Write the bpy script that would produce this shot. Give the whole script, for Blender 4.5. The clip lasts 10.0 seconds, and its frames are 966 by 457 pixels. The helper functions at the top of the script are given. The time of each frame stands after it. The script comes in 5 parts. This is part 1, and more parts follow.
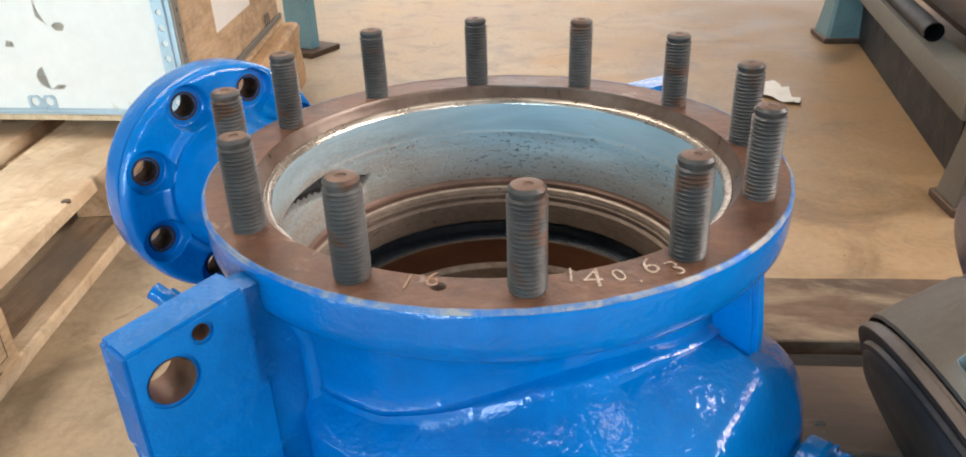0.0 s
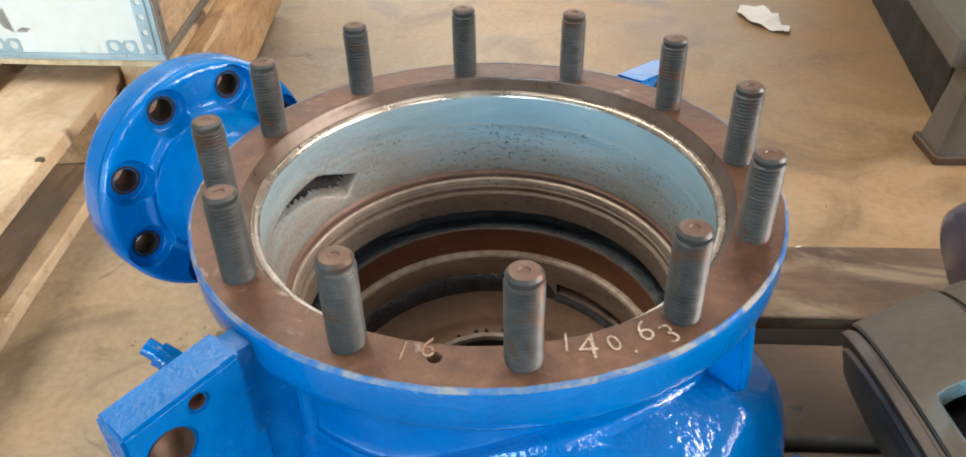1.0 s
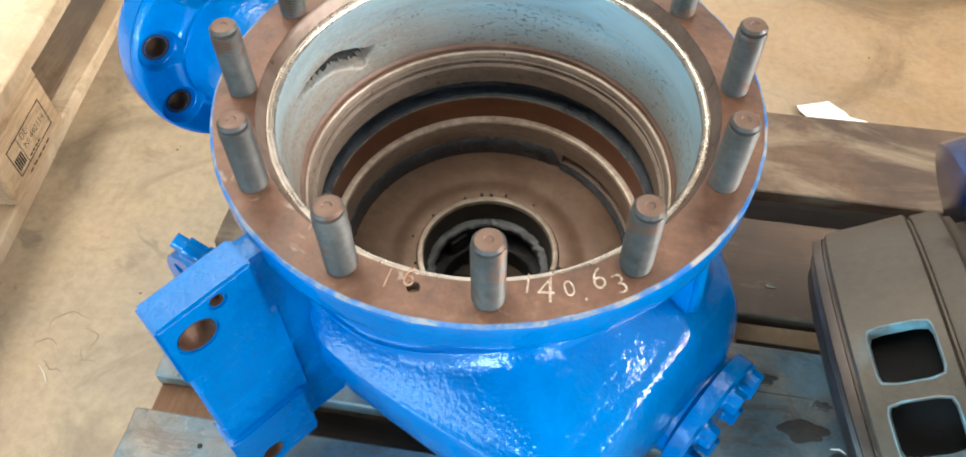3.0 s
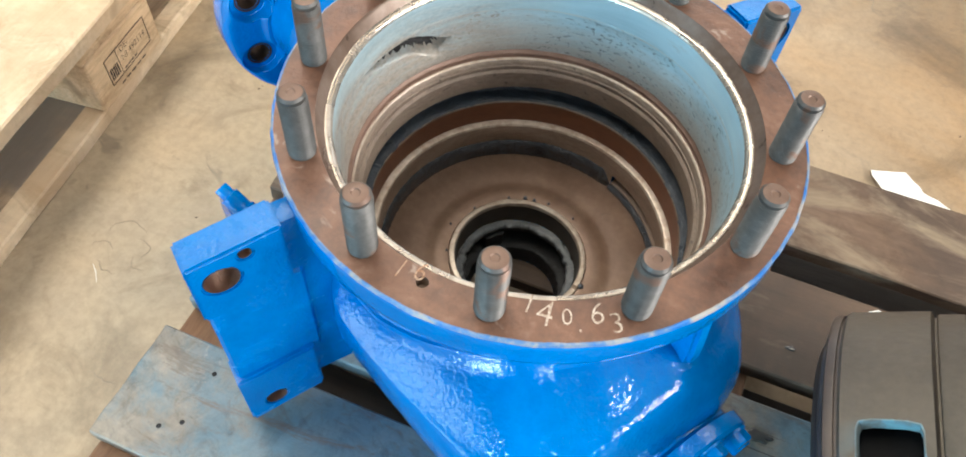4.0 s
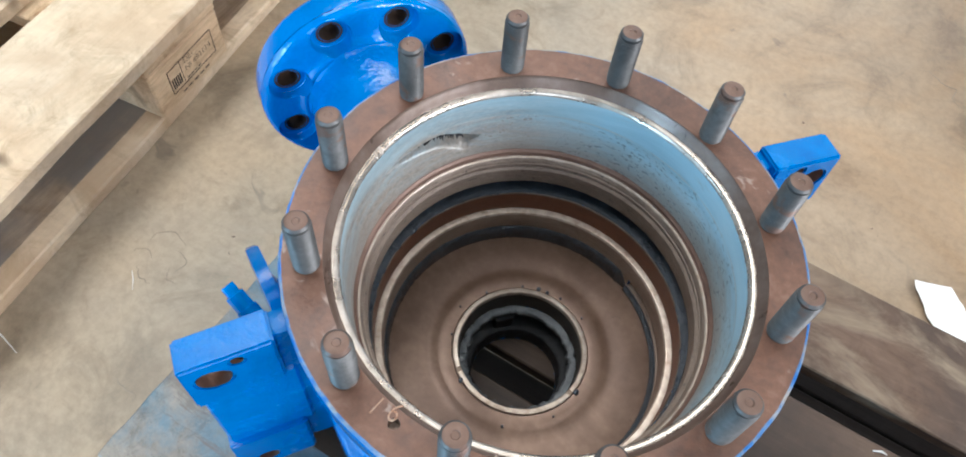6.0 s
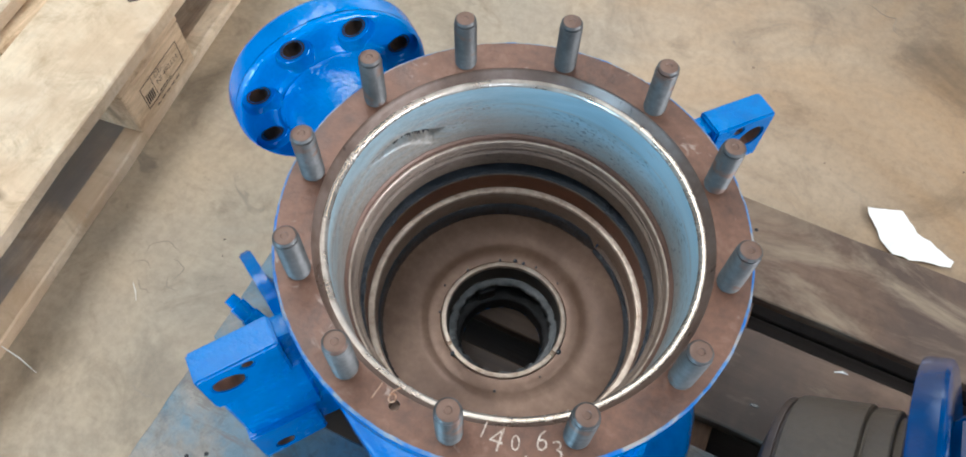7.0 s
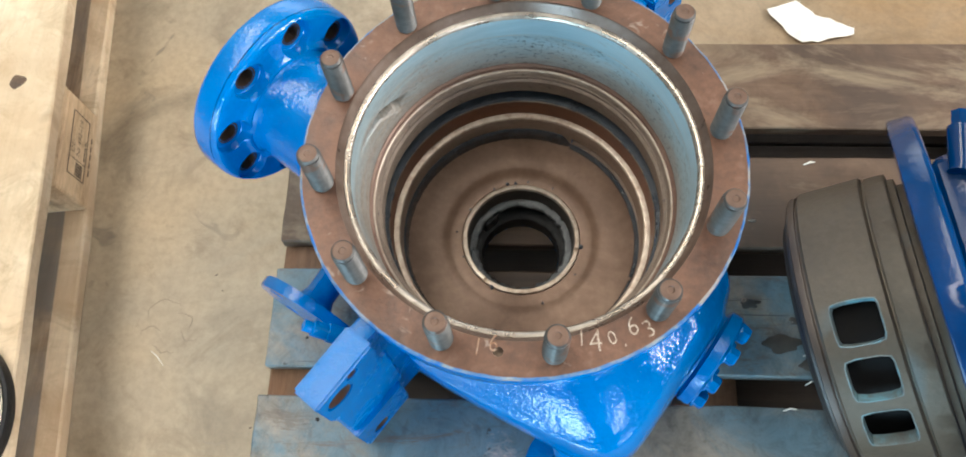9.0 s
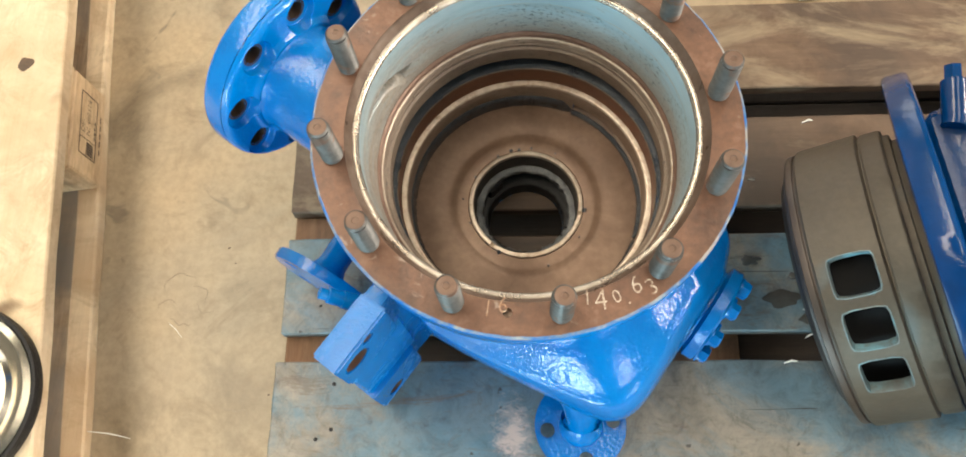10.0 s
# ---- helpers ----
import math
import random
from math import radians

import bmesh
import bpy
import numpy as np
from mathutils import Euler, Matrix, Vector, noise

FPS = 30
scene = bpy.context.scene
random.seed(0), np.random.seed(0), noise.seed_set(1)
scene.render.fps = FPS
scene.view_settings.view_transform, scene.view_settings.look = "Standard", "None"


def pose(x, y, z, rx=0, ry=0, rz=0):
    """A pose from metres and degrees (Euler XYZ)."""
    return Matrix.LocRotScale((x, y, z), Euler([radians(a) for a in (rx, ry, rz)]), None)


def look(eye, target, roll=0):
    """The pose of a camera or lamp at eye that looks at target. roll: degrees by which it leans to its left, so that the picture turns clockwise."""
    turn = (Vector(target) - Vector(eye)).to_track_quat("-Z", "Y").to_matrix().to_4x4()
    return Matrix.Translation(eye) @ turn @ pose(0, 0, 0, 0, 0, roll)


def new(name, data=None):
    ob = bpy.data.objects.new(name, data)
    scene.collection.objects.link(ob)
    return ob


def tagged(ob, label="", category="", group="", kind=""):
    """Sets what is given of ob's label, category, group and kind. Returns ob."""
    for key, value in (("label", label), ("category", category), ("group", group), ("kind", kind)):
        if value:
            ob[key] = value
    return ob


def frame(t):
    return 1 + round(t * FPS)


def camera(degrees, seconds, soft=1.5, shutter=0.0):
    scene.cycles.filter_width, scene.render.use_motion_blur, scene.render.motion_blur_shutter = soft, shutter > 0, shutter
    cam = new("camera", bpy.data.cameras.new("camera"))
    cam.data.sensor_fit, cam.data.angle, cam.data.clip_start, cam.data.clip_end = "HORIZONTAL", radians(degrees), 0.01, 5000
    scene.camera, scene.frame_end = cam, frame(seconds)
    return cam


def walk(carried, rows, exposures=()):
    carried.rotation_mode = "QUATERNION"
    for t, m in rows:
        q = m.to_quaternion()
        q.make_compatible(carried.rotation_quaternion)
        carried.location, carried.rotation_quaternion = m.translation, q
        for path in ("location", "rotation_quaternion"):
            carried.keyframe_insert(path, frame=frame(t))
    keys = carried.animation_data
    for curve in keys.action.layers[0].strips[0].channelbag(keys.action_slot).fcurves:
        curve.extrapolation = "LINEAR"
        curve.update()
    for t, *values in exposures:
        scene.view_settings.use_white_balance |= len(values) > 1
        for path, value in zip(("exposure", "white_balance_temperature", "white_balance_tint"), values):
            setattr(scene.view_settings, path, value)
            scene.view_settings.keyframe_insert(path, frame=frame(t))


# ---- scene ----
U = 0.76  # metres in one drawing unit; lengths of the things are in drawing units, the camera's in metres

cam = camera(63.4, 10.0, 1.8)
PATH = [
    (0, (0.036, -0.479, 0.575), (-0.133, 1.289, -0.345), -2.0),
    (0.5, (0.032, -0.456, 0.592), (-0.12, 1.232, -0.47), -1.9),
    (1, (0.027, -0.432, 0.644), (-0.087, 1.2, -0.506), -1.4),
    (1.5, (0.019, -0.437, 0.696), (-0.067, 1.064, -0.623), -1.5),
    (2, (0.014, -0.426, 0.723), (-0.059, 0.957, -0.72), -2.6),
    (2.5, (0.028, -0.411, 0.738), (-0.107, 0.86, -0.801), -2.8),
    (2.7, (0.043, -0.398, 0.742), (-0.109, 0.829, -0.83), -1.7),
    (3.8, (0.083, -0.384, 0.769), (-0.253, 0.732, -0.856), 3.8),
    (4, (0.086, -0.378, 0.777), (-0.262, 0.712, -0.863), 5.3),
    (4.5, (0.064, -0.363, 0.797), (-0.23, 0.659, -0.896), 9.5),
    (5, (0.075, -0.33, 0.811), (-0.274, 0.613, -0.917), 10.7),
    (5.5, (0.087, -0.285, 0.83), (-0.287, 0.698, -0.871), 12.5),
    (5.7, (0.082, -0.279, 0.837), (-0.329, 0.696, -0.86), 10.1),
    (6.8, (0.089, -0.274, 0.901), (-0.348, 0.583, -0.852), 1.6),
    (7, (0.093, -0.277, 0.912), (-0.283, 0.596, -0.848), 2.4),
    (7.5, (0.098, -0.277, 0.929), (-0.18, 0.533, -0.879), -0.1),
    (8, (0.086, -0.283, 0.952), (-0.131, 0.554, -0.851), -0.9),
    (8.5, (0.014, -0.283, 0.951), (-0.122, 0.568, -0.854), -4.3),
    (9, (-0.001, -0.293, 0.963), (-0.096, 0.435, -0.898), -6.1),
    (9.5, (0.0, -0.301, 0.986), (-0.061, 0.416, -0.88), -4.6),
    (10, (-0.003, -0.301, 0.983), (-0.106, 0.347, -0.907), -9.3),
]
walk(cam, [(t, look(Vector(eye), Vector(target), roll)) for t, eye, target, roll in PATH],
     [(0, -0.41, 6150, 18), (0.5, -0.48, 6000, 18), (1, -0.38, 6050, 14), (1.5, -0.20, 5750, 11), (2, -0.02, 5750, 11), (2.7, 0.06, 5850, 11), (4, 0.05, 5750, 10), (5, -0.05, 5400, 10), (5.5, -0.10, 5200, 11), (7, -0.34, 5120, 10.5),
      (7.5, -0.16, 5150, 9.5), (8, -0.21, 5400, 9), (8.5, -0.22, 5650, 9.5), (9, -0.20, 5650, 9.5), (9.5, -0.06, 6250, 11.5), (10, -0.02, 6400, 10)])


# ---- light ----
def daylight():
    world = bpy.data.worlds.new("sky")
    scene.world = world
    world.use_nodes = True
    nt = world.node_tree
    sky = nt.nodes.new("ShaderNodeTexSky")
    sky.sky_type, sky.sun_disc = "NISHITA", False
    sky.sun_elevation, sky.sun_rotation = radians(50), radians(200)
    nt.links.new(sky.outputs[0], nt.nodes["Background"].inputs[0])
    nt.nodes["Background"].inputs[1].default_value = 0.12


def window_light(name, at, target, w, h, watts, colour):
    lamp = bpy.data.lights.new(name, "AREA")
    lamp.shape, lamp.size, lamp.size_y, lamp.energy, lamp.color = "RECTANGLE", w, h, watts, colour
    ob = new(name, lamp)
    ob.matrix_world = look(at, target)
    return ob


daylight()
HALL = 7.0   # half width of the hall in metres
NORTH = 6.0
WEST = -3.3  # the unseen wall with the wide door, set near so light falls off eastward
ROOF = 5.2
window_light("skylight_lamp", (-2.2, 2.25, ROOF - 0.05), (-2.2, 2.25, 0), 1.6, 7.0, 450, (1.0, 0.87, 0.66))
window_light("skylight_lamp", (1.3, 2.25, ROOF - 0.05), (1.3, 2.25, 0), 0.8, 7.0, 150, (1.0, 0.86, 0.63))
window_light("east_window_lamp", (HALL - 0.05, 0.2, 3.1), (0, 0.2, 3.1), 6.0, 1.5, 1200, (1.0, 0.89, 0.73))
# Added fill that brightens the far floor; no window is known there.
window_light("north_window_lamp", (0.5, NORTH - 0.05, 1.7), (0.5, 0, 1.7), 4.8, 2.6, 140, (1.0, 0.91, 0.76))
window_light("door_lamp", (WEST + 0.05, -3.4, 0.9), (0, -3.4, 0.9), 2.6, 1.6, 90, (0.62, 0.88, 0.95))
window_light("south_window_lamp", (-2.1, -HALL + 0.05, 1.5), (-2.1, 0, 1.5), 1.9, 2.4, 470, (0.62, 0.90, 0.97))
window_light("south_high_window_lamp", (4.6, -HALL + 0.05, 3.7), (4.6, 0, 3.7), 2.4, 1.5, 300, (0.95, 0.94, 0.86))


# ---- materials ----
def nodes_of(name):
    m = bpy.data.materials.new(name)
    m.use_nodes = True
    nt = m.node_tree
    return m, nt, nt.nodes["Principled BSDF"]


def noise_of(nt, vec, scale, detail=4.0, rough=0.6, dist=0.0):
    n = nt.nodes.new("ShaderNodeTexNoise")
    n.inputs["Scale"].default_value, n.inputs["Detail"].default_value = scale, detail
    n.inputs["Roughness"].default_value, n.inputs["Distortion"].default_value = rough, dist
    nt.links.new(vec, n.inputs["Vector"])
    return n.outputs["Fac"]


def ramp_of(nt, fac, stops):
    r = nt.nodes.new("ShaderNodeValToRGB")
    els = r.color_ramp.elements
    while len(els) < len(stops):
        els.new(0.5)
    for e, (p, c) in zip(els, stops):
        e.position, e.color = p, (*c, 1) if len(c) == 3 else c
    nt.links.new(fac, r.inputs[0])
    return r.outputs[0]


def mix_of(nt, fac, a, b, kind="MIX"):
    x = nt.nodes.new("ShaderNodeMix")
    x.data_type, x.blend_type = "RGBA", kind
    for sock, v in ((x.inputs[0], fac), (x.inputs[6], a), (x.inputs[7], b)):
        if isinstance(v, (int, float)):
            sock.default_value = v
        elif isinstance(v, tuple):
            sock.default_value = (*v, 1)
        else:
            nt.links.new(v, sock)
    return x.outputs[2]


def place_of(nt, stretch=(1, 1, 1), shift=True):
    tc = nt.nodes.new("ShaderNodeTexCoord")
    mp = nt.nodes.new("ShaderNodeMapping")
    mp.inputs["Scale"].default_value = stretch
    nt.links.new(tc.outputs["Object"], mp.inputs["Vector"])
    if shift:
        info = nt.nodes.new("ShaderNodeObjectInfo")
        mul = nt.nodes.new("ShaderNodeMath")
        mul.operation, mul.inputs[1].default_value = "MULTIPLY", 7.3
        nt.links.new(info.outputs["Random"], mul.inputs[0])
        cmb = nt.nodes.new("ShaderNodeCombineXYZ")
        for i in range(3):
            nt.links.new(mul.outputs[0], cmb.inputs[i])
        nt.links.new(cmb.outputs[0], mp.inputs["Location"])
    return mp.outputs[0]


def rough_of(nt, bsdf, fac, lo, hi):
    r = nt.nodes.new("ShaderNodeMapRange")
    r.inputs["From Min"].default_value, r.inputs["From Max"].default_value = 0.3, 0.7
    r.inputs["To Min"].default_value, r.inputs["To Max"].default_value = lo, hi
    nt.links.new(fac, r.inputs["Value"])
    nt.links.new(r.outputs[0], bsdf.inputs["Roughness"])


def bump_of(nt, bsdf, fac, strength, distance, before=None):
    b = nt.nodes.new("ShaderNodeBump")
    b.inputs["Strength"].default_value, b.inputs["Distance"].default_value = strength, distance
    nt.links.new(fac, b.inputs["Height"])
    if before is not None:
        nt.links.new(before, b.inputs["Normal"])
    nt.links.new(b.outputs[0], bsdf.inputs["Normal"])
    return b.outputs[0]


def surface(name, stops, big=6.0, fine=60.0, rough=(0.45, 0.7), metal=0.0, bump=(0.25, 0.002), stretch=(1, 1, 1),
            spots=None, coat=0.0, shift=True, grain=0.35, fine_bump=None, spec=0.5):
    """A worn surface: a colour ramp over large and fine noise, spots, gloss variation and relief."""
    m, nt, bsdf = nodes_of(name)
    vec = place_of(nt, stretch, shift)
    a = noise_of(nt, vec, big, 6, 0.62, 0.4)
    f = noise_of(nt, vec, fine, 5, 0.65)
    mixed = nt.nodes.new("ShaderNodeMix")
    mixed.data_type = "FLOAT"
    mixed.inputs[0].default_value = grain
    nt.links.new(a, mixed.inputs[2])
    nt.links.new(f, mixed.inputs[3])
    col = ramp_of(nt, mixed.outputs[0], stops)
    if spots:
        scale, at, c = spots
        s = noise_of(nt, vec, scale, 3, 0.5, 0.6)
        fac = ramp_of(nt, s, [(at, (0, 0, 0)), (min(at + 0.06, 1), (1, 1, 1))])
        col = mix_of(nt, fac, col, c)
    nt.links.new(col, bsdf.inputs["Base Color"])
    bsdf.inputs["Metallic"].default_value = metal
    bsdf.inputs["Specular IOR Level"].default_value = spec
    if coat:
        bsdf.inputs["Coat Weight"].default_value, bsdf.inputs["Coat Roughness"].default_value = coat, 0.12
    rough_of(nt, bsdf, a, *rough)
    n1 = bump_of(nt, bsdf, f, *bump)
    if fine_bump:
        sc, st, di = fine_bump
        bump_of(nt, bsdf, noise_of(nt, vec, sc, 2, 0.5), st, di, n1)
    return m


def concrete():
    m, nt, bsdf = nodes_of("dusty_concrete")
    vec = place_of(nt, shift=False)
    big = noise_of(nt, vec, 0.9, 5, 0.55, 0.6)
    mid = noise_of(nt, vec, 5.0, 7, 0.65, 0.8)
    fine = noise_of(nt, vec, 90.0, 5, 0.7)
    base = ramp_of(nt, big, [(0.30, (0.32, 0.28, 0.22)), (0.5, (0.385, 0.31, 0.217)), (0.68, (0.435, 0.325, 0.20))])
    cloud = ramp_of(nt, mid, [(0.30, (0.56, 0.55, 0.54)), (0.48, (1, 1, 1)), (0.70, (1.15, 1.14, 1.12))])
    col = mix_of(nt, 1.0, base, cloud, "MULTIPLY")
    dust = ramp_of(nt, fine, [(0.3, (0.8, 0.8, 0.8)), (0.6, (1.05, 1.05, 1.05))])
    col = mix_of(nt, 0.8, col, dust, "MULTIPLY")
    # Browner eastward: floor stains, plus dimmer, warmer light painted into the tone.
    split = nt.nodes.new("ShaderNodeSeparateXYZ")
    nt.links.new(vec, split.inputs[0])
    east_tone = nt.nodes.new("ShaderNodeMath")
    east_tone.operation = "MULTIPLY_ADD"
    east_tone.inputs[1].default_value = 0.48
    nt.links.new(split.outputs[0], east_tone.inputs[0])
    nt.links.new(noise_of(nt, vec, 1.6, 5, 0.65, 1.0), east_tone.inputs[2])
    col = mix_of(nt, ramp_of(nt, east_tone.outputs[0], [(0.42, (0, 0, 0)), (0.78, (0.95, 0.95, 0.95))]), col, mix_of(nt, 1.0, col, (0.79, 0.61, 0.41), "MULTIPLY"))
    smear = noise_of(nt, vec, 7.0, 6, 0.7, 1.5)
    col = mix_of(nt, ramp_of(nt, smear, [(0.55, (0, 0, 0)), (0.70, (0.6, 0.6, 0.6))]), col, (0.19, 0.14, 0.09))
    s = noise_of(nt, vec, 16.0, 3, 0.55, 1.2)
    patch = noise_of(nt, vec, 2.2, 2, 0.5)
    spot = ramp_of(nt, s, [(0.655, (0, 0, 0)), (0.70, (1, 1, 1))])
    near = ramp_of(nt, patch, [(0.49, (0, 0, 0)), (0.64, (0.6, 0.6, 0.6))])
    fac = mix_of(nt, 1.0, spot, near, "MULTIPLY")
    col = mix_of(nt, fac, col, (0.11, 0.095, 0.08))
    w = nt.nodes.new("ShaderNodeTexNoise")
    w.inputs["Scale"].default_value, w.inputs["Detail"].default_value, w.inputs["Distortion"].default_value = 3.0, 3, 2.5
    nt.links.new(vec, w.inputs["Vector"])
    scr = ramp_of(nt, w.outputs["Fac"], [(0.49, (0, 0, 0)), (0.5, (0.14, 0.14, 0.14)), (0.51, (0, 0, 0))])
    col = mix_of(nt, scr, col, (0.2, 0.17, 0.13))
    nt.links.new(col, bsdf.inputs["Base Color"])
    rough_of(nt, bsdf, mid, 0.42, 0.7)
    bump_of(nt, bsdf, fine, 0.12, 0.001)
    return m


FLOOR = concrete()
BLUE = surface("blue_gloss_paint", [(0.3, (0.0001, 0.096, 0.335)), (0.55, (0.0001, 0.140, 0.455)), (0.75, (0.0002, 0.174, 0.52))],
               big=9, fine=75, rough=(0.045, 0.13), bump=(0.13, 0.003), grain=0.3, fine_bump=(270, 0.55, 0.0011), spec=0.42)
BLUE_SMOOTH = surface("smooth_blue_paint", [(0.3, (0.0001, 0.096, 0.335)), (0.55, (0.0001, 0.140, 0.455)), (0.75, (0.0002, 0.174, 0.52))],
                      big=22, fine=120, rough=(0.10, 0.36), bump=(0.14, 0.002), grain=0.3, fine_bump=(420, 0.5, 0.0008), spec=0.36)
BLUE_DARK = surface("dark_blue_enamel", [(0.3, (0.0006, 0.022, 0.09)), (0.6, (0.0008, 0.038, 0.15)), (0.8, (0.003, 0.056, 0.20))],
                    big=9, fine=70, rough=(0.06, 0.16), bump=(0.14, 0.003), grain=0.3, fine_bump=(380, 0.22, 0.0007), spec=0.4)
RUST = surface("rusted_flange_steel", [(0.28, (0.038, 0.022, 0.017)), (0.42, (0.088, 0.046, 0.031)), (0.55, (0.145, 0.073, 0.045)), (0.70, (0.22, 0.135, 0.098))],
               big=17, fine=120, rough=(0.28, 0.56), metal=0.25, bump=(0.55, 0.0016), spots=(60, 0.655, (0.25, 0.185, 0.15)))
STUD = surface("oiled_stud_steel", [(0.3, (0.034, 0.033, 0.032)), (0.5, (0.074, 0.073, 0.071)), (0.7, (0.135, 0.132, 0.128))],
               big=30, fine=160, rough=(0.36, 0.56), metal=0.45, bump=(0.3, 0.0007), spots=(45, 0.60, (0.095, 0.056, 0.040)))
STUD_TOP = surface("brown_stud_end", [(0.3, (0.085, 0.052, 0.038)), (0.6, (0.15, 0.092, 0.066)), (0.85, (0.25, 0.19, 0.15))],
                   big=50, fine=200, rough=(0.4, 0.6), metal=0.4, bump=(0.2, 0.0006))


def bore_metal():
    """Grey-blue machined bore, brown-streaked, with corrosion pits that crowd towards its foot."""
    m, nt, bsdf = nodes_of("pitted_grey_blue_bore")
    plain, flat = place_of(nt, shift=False), place_of(nt, (1, 1, 7), False)
    a = noise_of(nt, flat, 6.0, 6, 0.65, 0.5)
    col = ramp_of(nt, a, [(0.28, (0.27, 0.43, 0.52)), (0.5, (0.37, 0.55, 0.645)), (0.72, (0.47, 0.63, 0.70))])
    z = nt.nodes.new("ShaderNodeSeparateXYZ")
    nt.links.new(plain, z.inputs[0])
    low = nt.nodes.new("ShaderNodeMapRange")
    for k, v in (("From Min", 0.453 * U), ("From Max", 0.396 * U), ("To Min", 0.0), ("To Max", 1.0)):
        low.inputs[k].default_value = v
    nt.links.new(z.outputs[2], low.inputs["Value"])
    streak = noise_of(nt, flat, 14.0, 5, 0.7, 0.6)
    edge = mix_of(nt, 0.55, low.outputs[0], streak)
    col = mix_of(nt, ramp_of(nt, edge, [(0.30, (0, 0, 0)), (0.66, (0.85, 0.85, 0.85))]), col, (0.36, 0.335, 0.30))
    pits = noise_of(nt, place_of(nt, (1, 1, 2.3), False), 210.0, 3, 0.55, 0.3)
    below = nt.nodes.new("ShaderNodeMapRange")
    for k, v in (("From Min", 0.4545 * U), ("From Max", 0.4490 * U), ("To Min", 0.0), ("To Max", 1.0)):
        below.inputs[k].default_value = v
    nt.links.new(z.outputs[2], below.inputs["Value"])
    patch = ramp_of(nt, noise_of(nt, plain, 22.0, 3, 0.6, 0.4), [(0.36, (0.25, 0.25, 0.25)), (0.60, (1, 1, 1))])
    holes = mix_of(nt, 1.0, mix_of(nt, 1.0, ramp_of(nt, pits, [(0.56, (0, 0, 0)), (0.63, (0.95, 0.95, 0.95))]), below.outputs[0], "MULTIPLY"), patch, "MULTIPLY")
    col = mix_of(nt, mix_of(nt, 1.0, holes, (0.85, 0.85, 0.85), "MULTIPLY"), col, (0.09, 0.10, 0.11))
    ledge = nt.nodes.new("ShaderNodeMapRange")
    ledge.interpolation_type = "SMOOTHSTEP"
    for k, v in (("From Min", 0.4500 * U), ("From Max", 0.4535 * U), ("To Min", 0.0), ("To Max", 1.0)):
        ledge.inputs[k].default_value = v
    nt.links.new(z.outputs[2], ledge.inputs["Value"])
    line = ramp_of(nt, ledge.outputs[0], [(0.05, (0, 0, 0)), (0.5, (0.75, 0.75, 0.75)), (0.95, (0, 0, 0))])
    col = mix_of(nt, mix_of(nt, 1.0, line, ramp_of(nt, streak, [(0.35, (0.2, 0.2, 0.2)), (0.6, (1, 1, 1))]), "MULTIPLY"), col, (0.46, 0.42, 0.36))
    rust = noise_of(nt, flat, 5.0, 6, 0.7, 0.8)
    col = mix_of(nt, ramp_of(nt, rust, [(0.60, (0, 0, 0)), (0.74, (0.7, 0.7, 0.7))]), col, (0.27, 0.19, 0.13))
    # Warm reflected light painted brown into the west wall, stronger below the rim.
    side = nt.nodes.new("ShaderNodeMapRange")
    for k, v in (("From Min", -0.02), ("From Max", -0.125), ("To Min", 0.0), ("To Max", 0.62)):
        side.inputs[k].default_value = v
    nt.links.new(z.outputs[0], side.inputs["Value"])
    depth = nt.nodes.new("ShaderNodeMapRange")
    for k, v in (("From Min", 0.482 * U), ("From Max", 0.455 * U), ("To Min", 0.35), ("To Max", 1.0)):
        depth.inputs[k].default_value = v
    nt.links.new(z.outputs[2], depth.inputs["Value"])
    warm_side = mix_of(nt, 1.0, mix_of(nt, 1.0, side.outputs[0], depth.outputs[0], "MULTIPLY"), ramp_of(nt, streak, [(0.30, (0.65, 0.65, 0.65)), (0.6, (1.3, 1.3, 1.3))]), "MULTIPLY")
    col = mix_of(nt, warm_side, col, ramp_of(nt, pits, [(0.3, (0.15, 0.115, 0.088)), (0.55, (0.28, 0.225, 0.175)), (0.75, (0.36, 0.30, 0.24))]))
    nt.links.new(col, bsdf.inputs["Base Color"])
    bsdf.inputs["Metallic"].default_value = 0.25
    rough_of(nt, bsdf, a, 0.3, 0.48)
    b = nt.nodes.new("ShaderNodeBump")
    b.invert = True
    b.inputs["Strength"].default_value, b.inputs["Distance"].default_value = 0.6, 0.0014
    nt.links.new(holes, b.inputs["Height"])
    nt.links.new(b.outputs[0], bsdf.inputs["Normal"])
    return m


BORE = bore_metal()
DIRTY = surface("brown_bore_step", [(0.25, (0.11, 0.072, 0.050)), (0.5, (0.25, 0.178, 0.133)), (0.75, (0.38, 0.30, 0.235))],
                big=12, fine=140, rough=(0.4, 0.6), metal=0.3, bump=(0.35, 0.0015), stretch=(1, 1, 3))
DUSTY = surface("dusty_brown_bore", [(0.25, (0.10, 0.070, 0.052)), (0.5, (0.215, 0.163, 0.126)), (0.75, (0.34, 0.275, 0.22))],
                big=12, fine=150, rough=(0.4, 0.6), metal=0.25, bump=(0.6, 0.002), stretch=(1, 1, 2.5), spots=(120, 0.66, (0.05, 0.04, 0.035)))
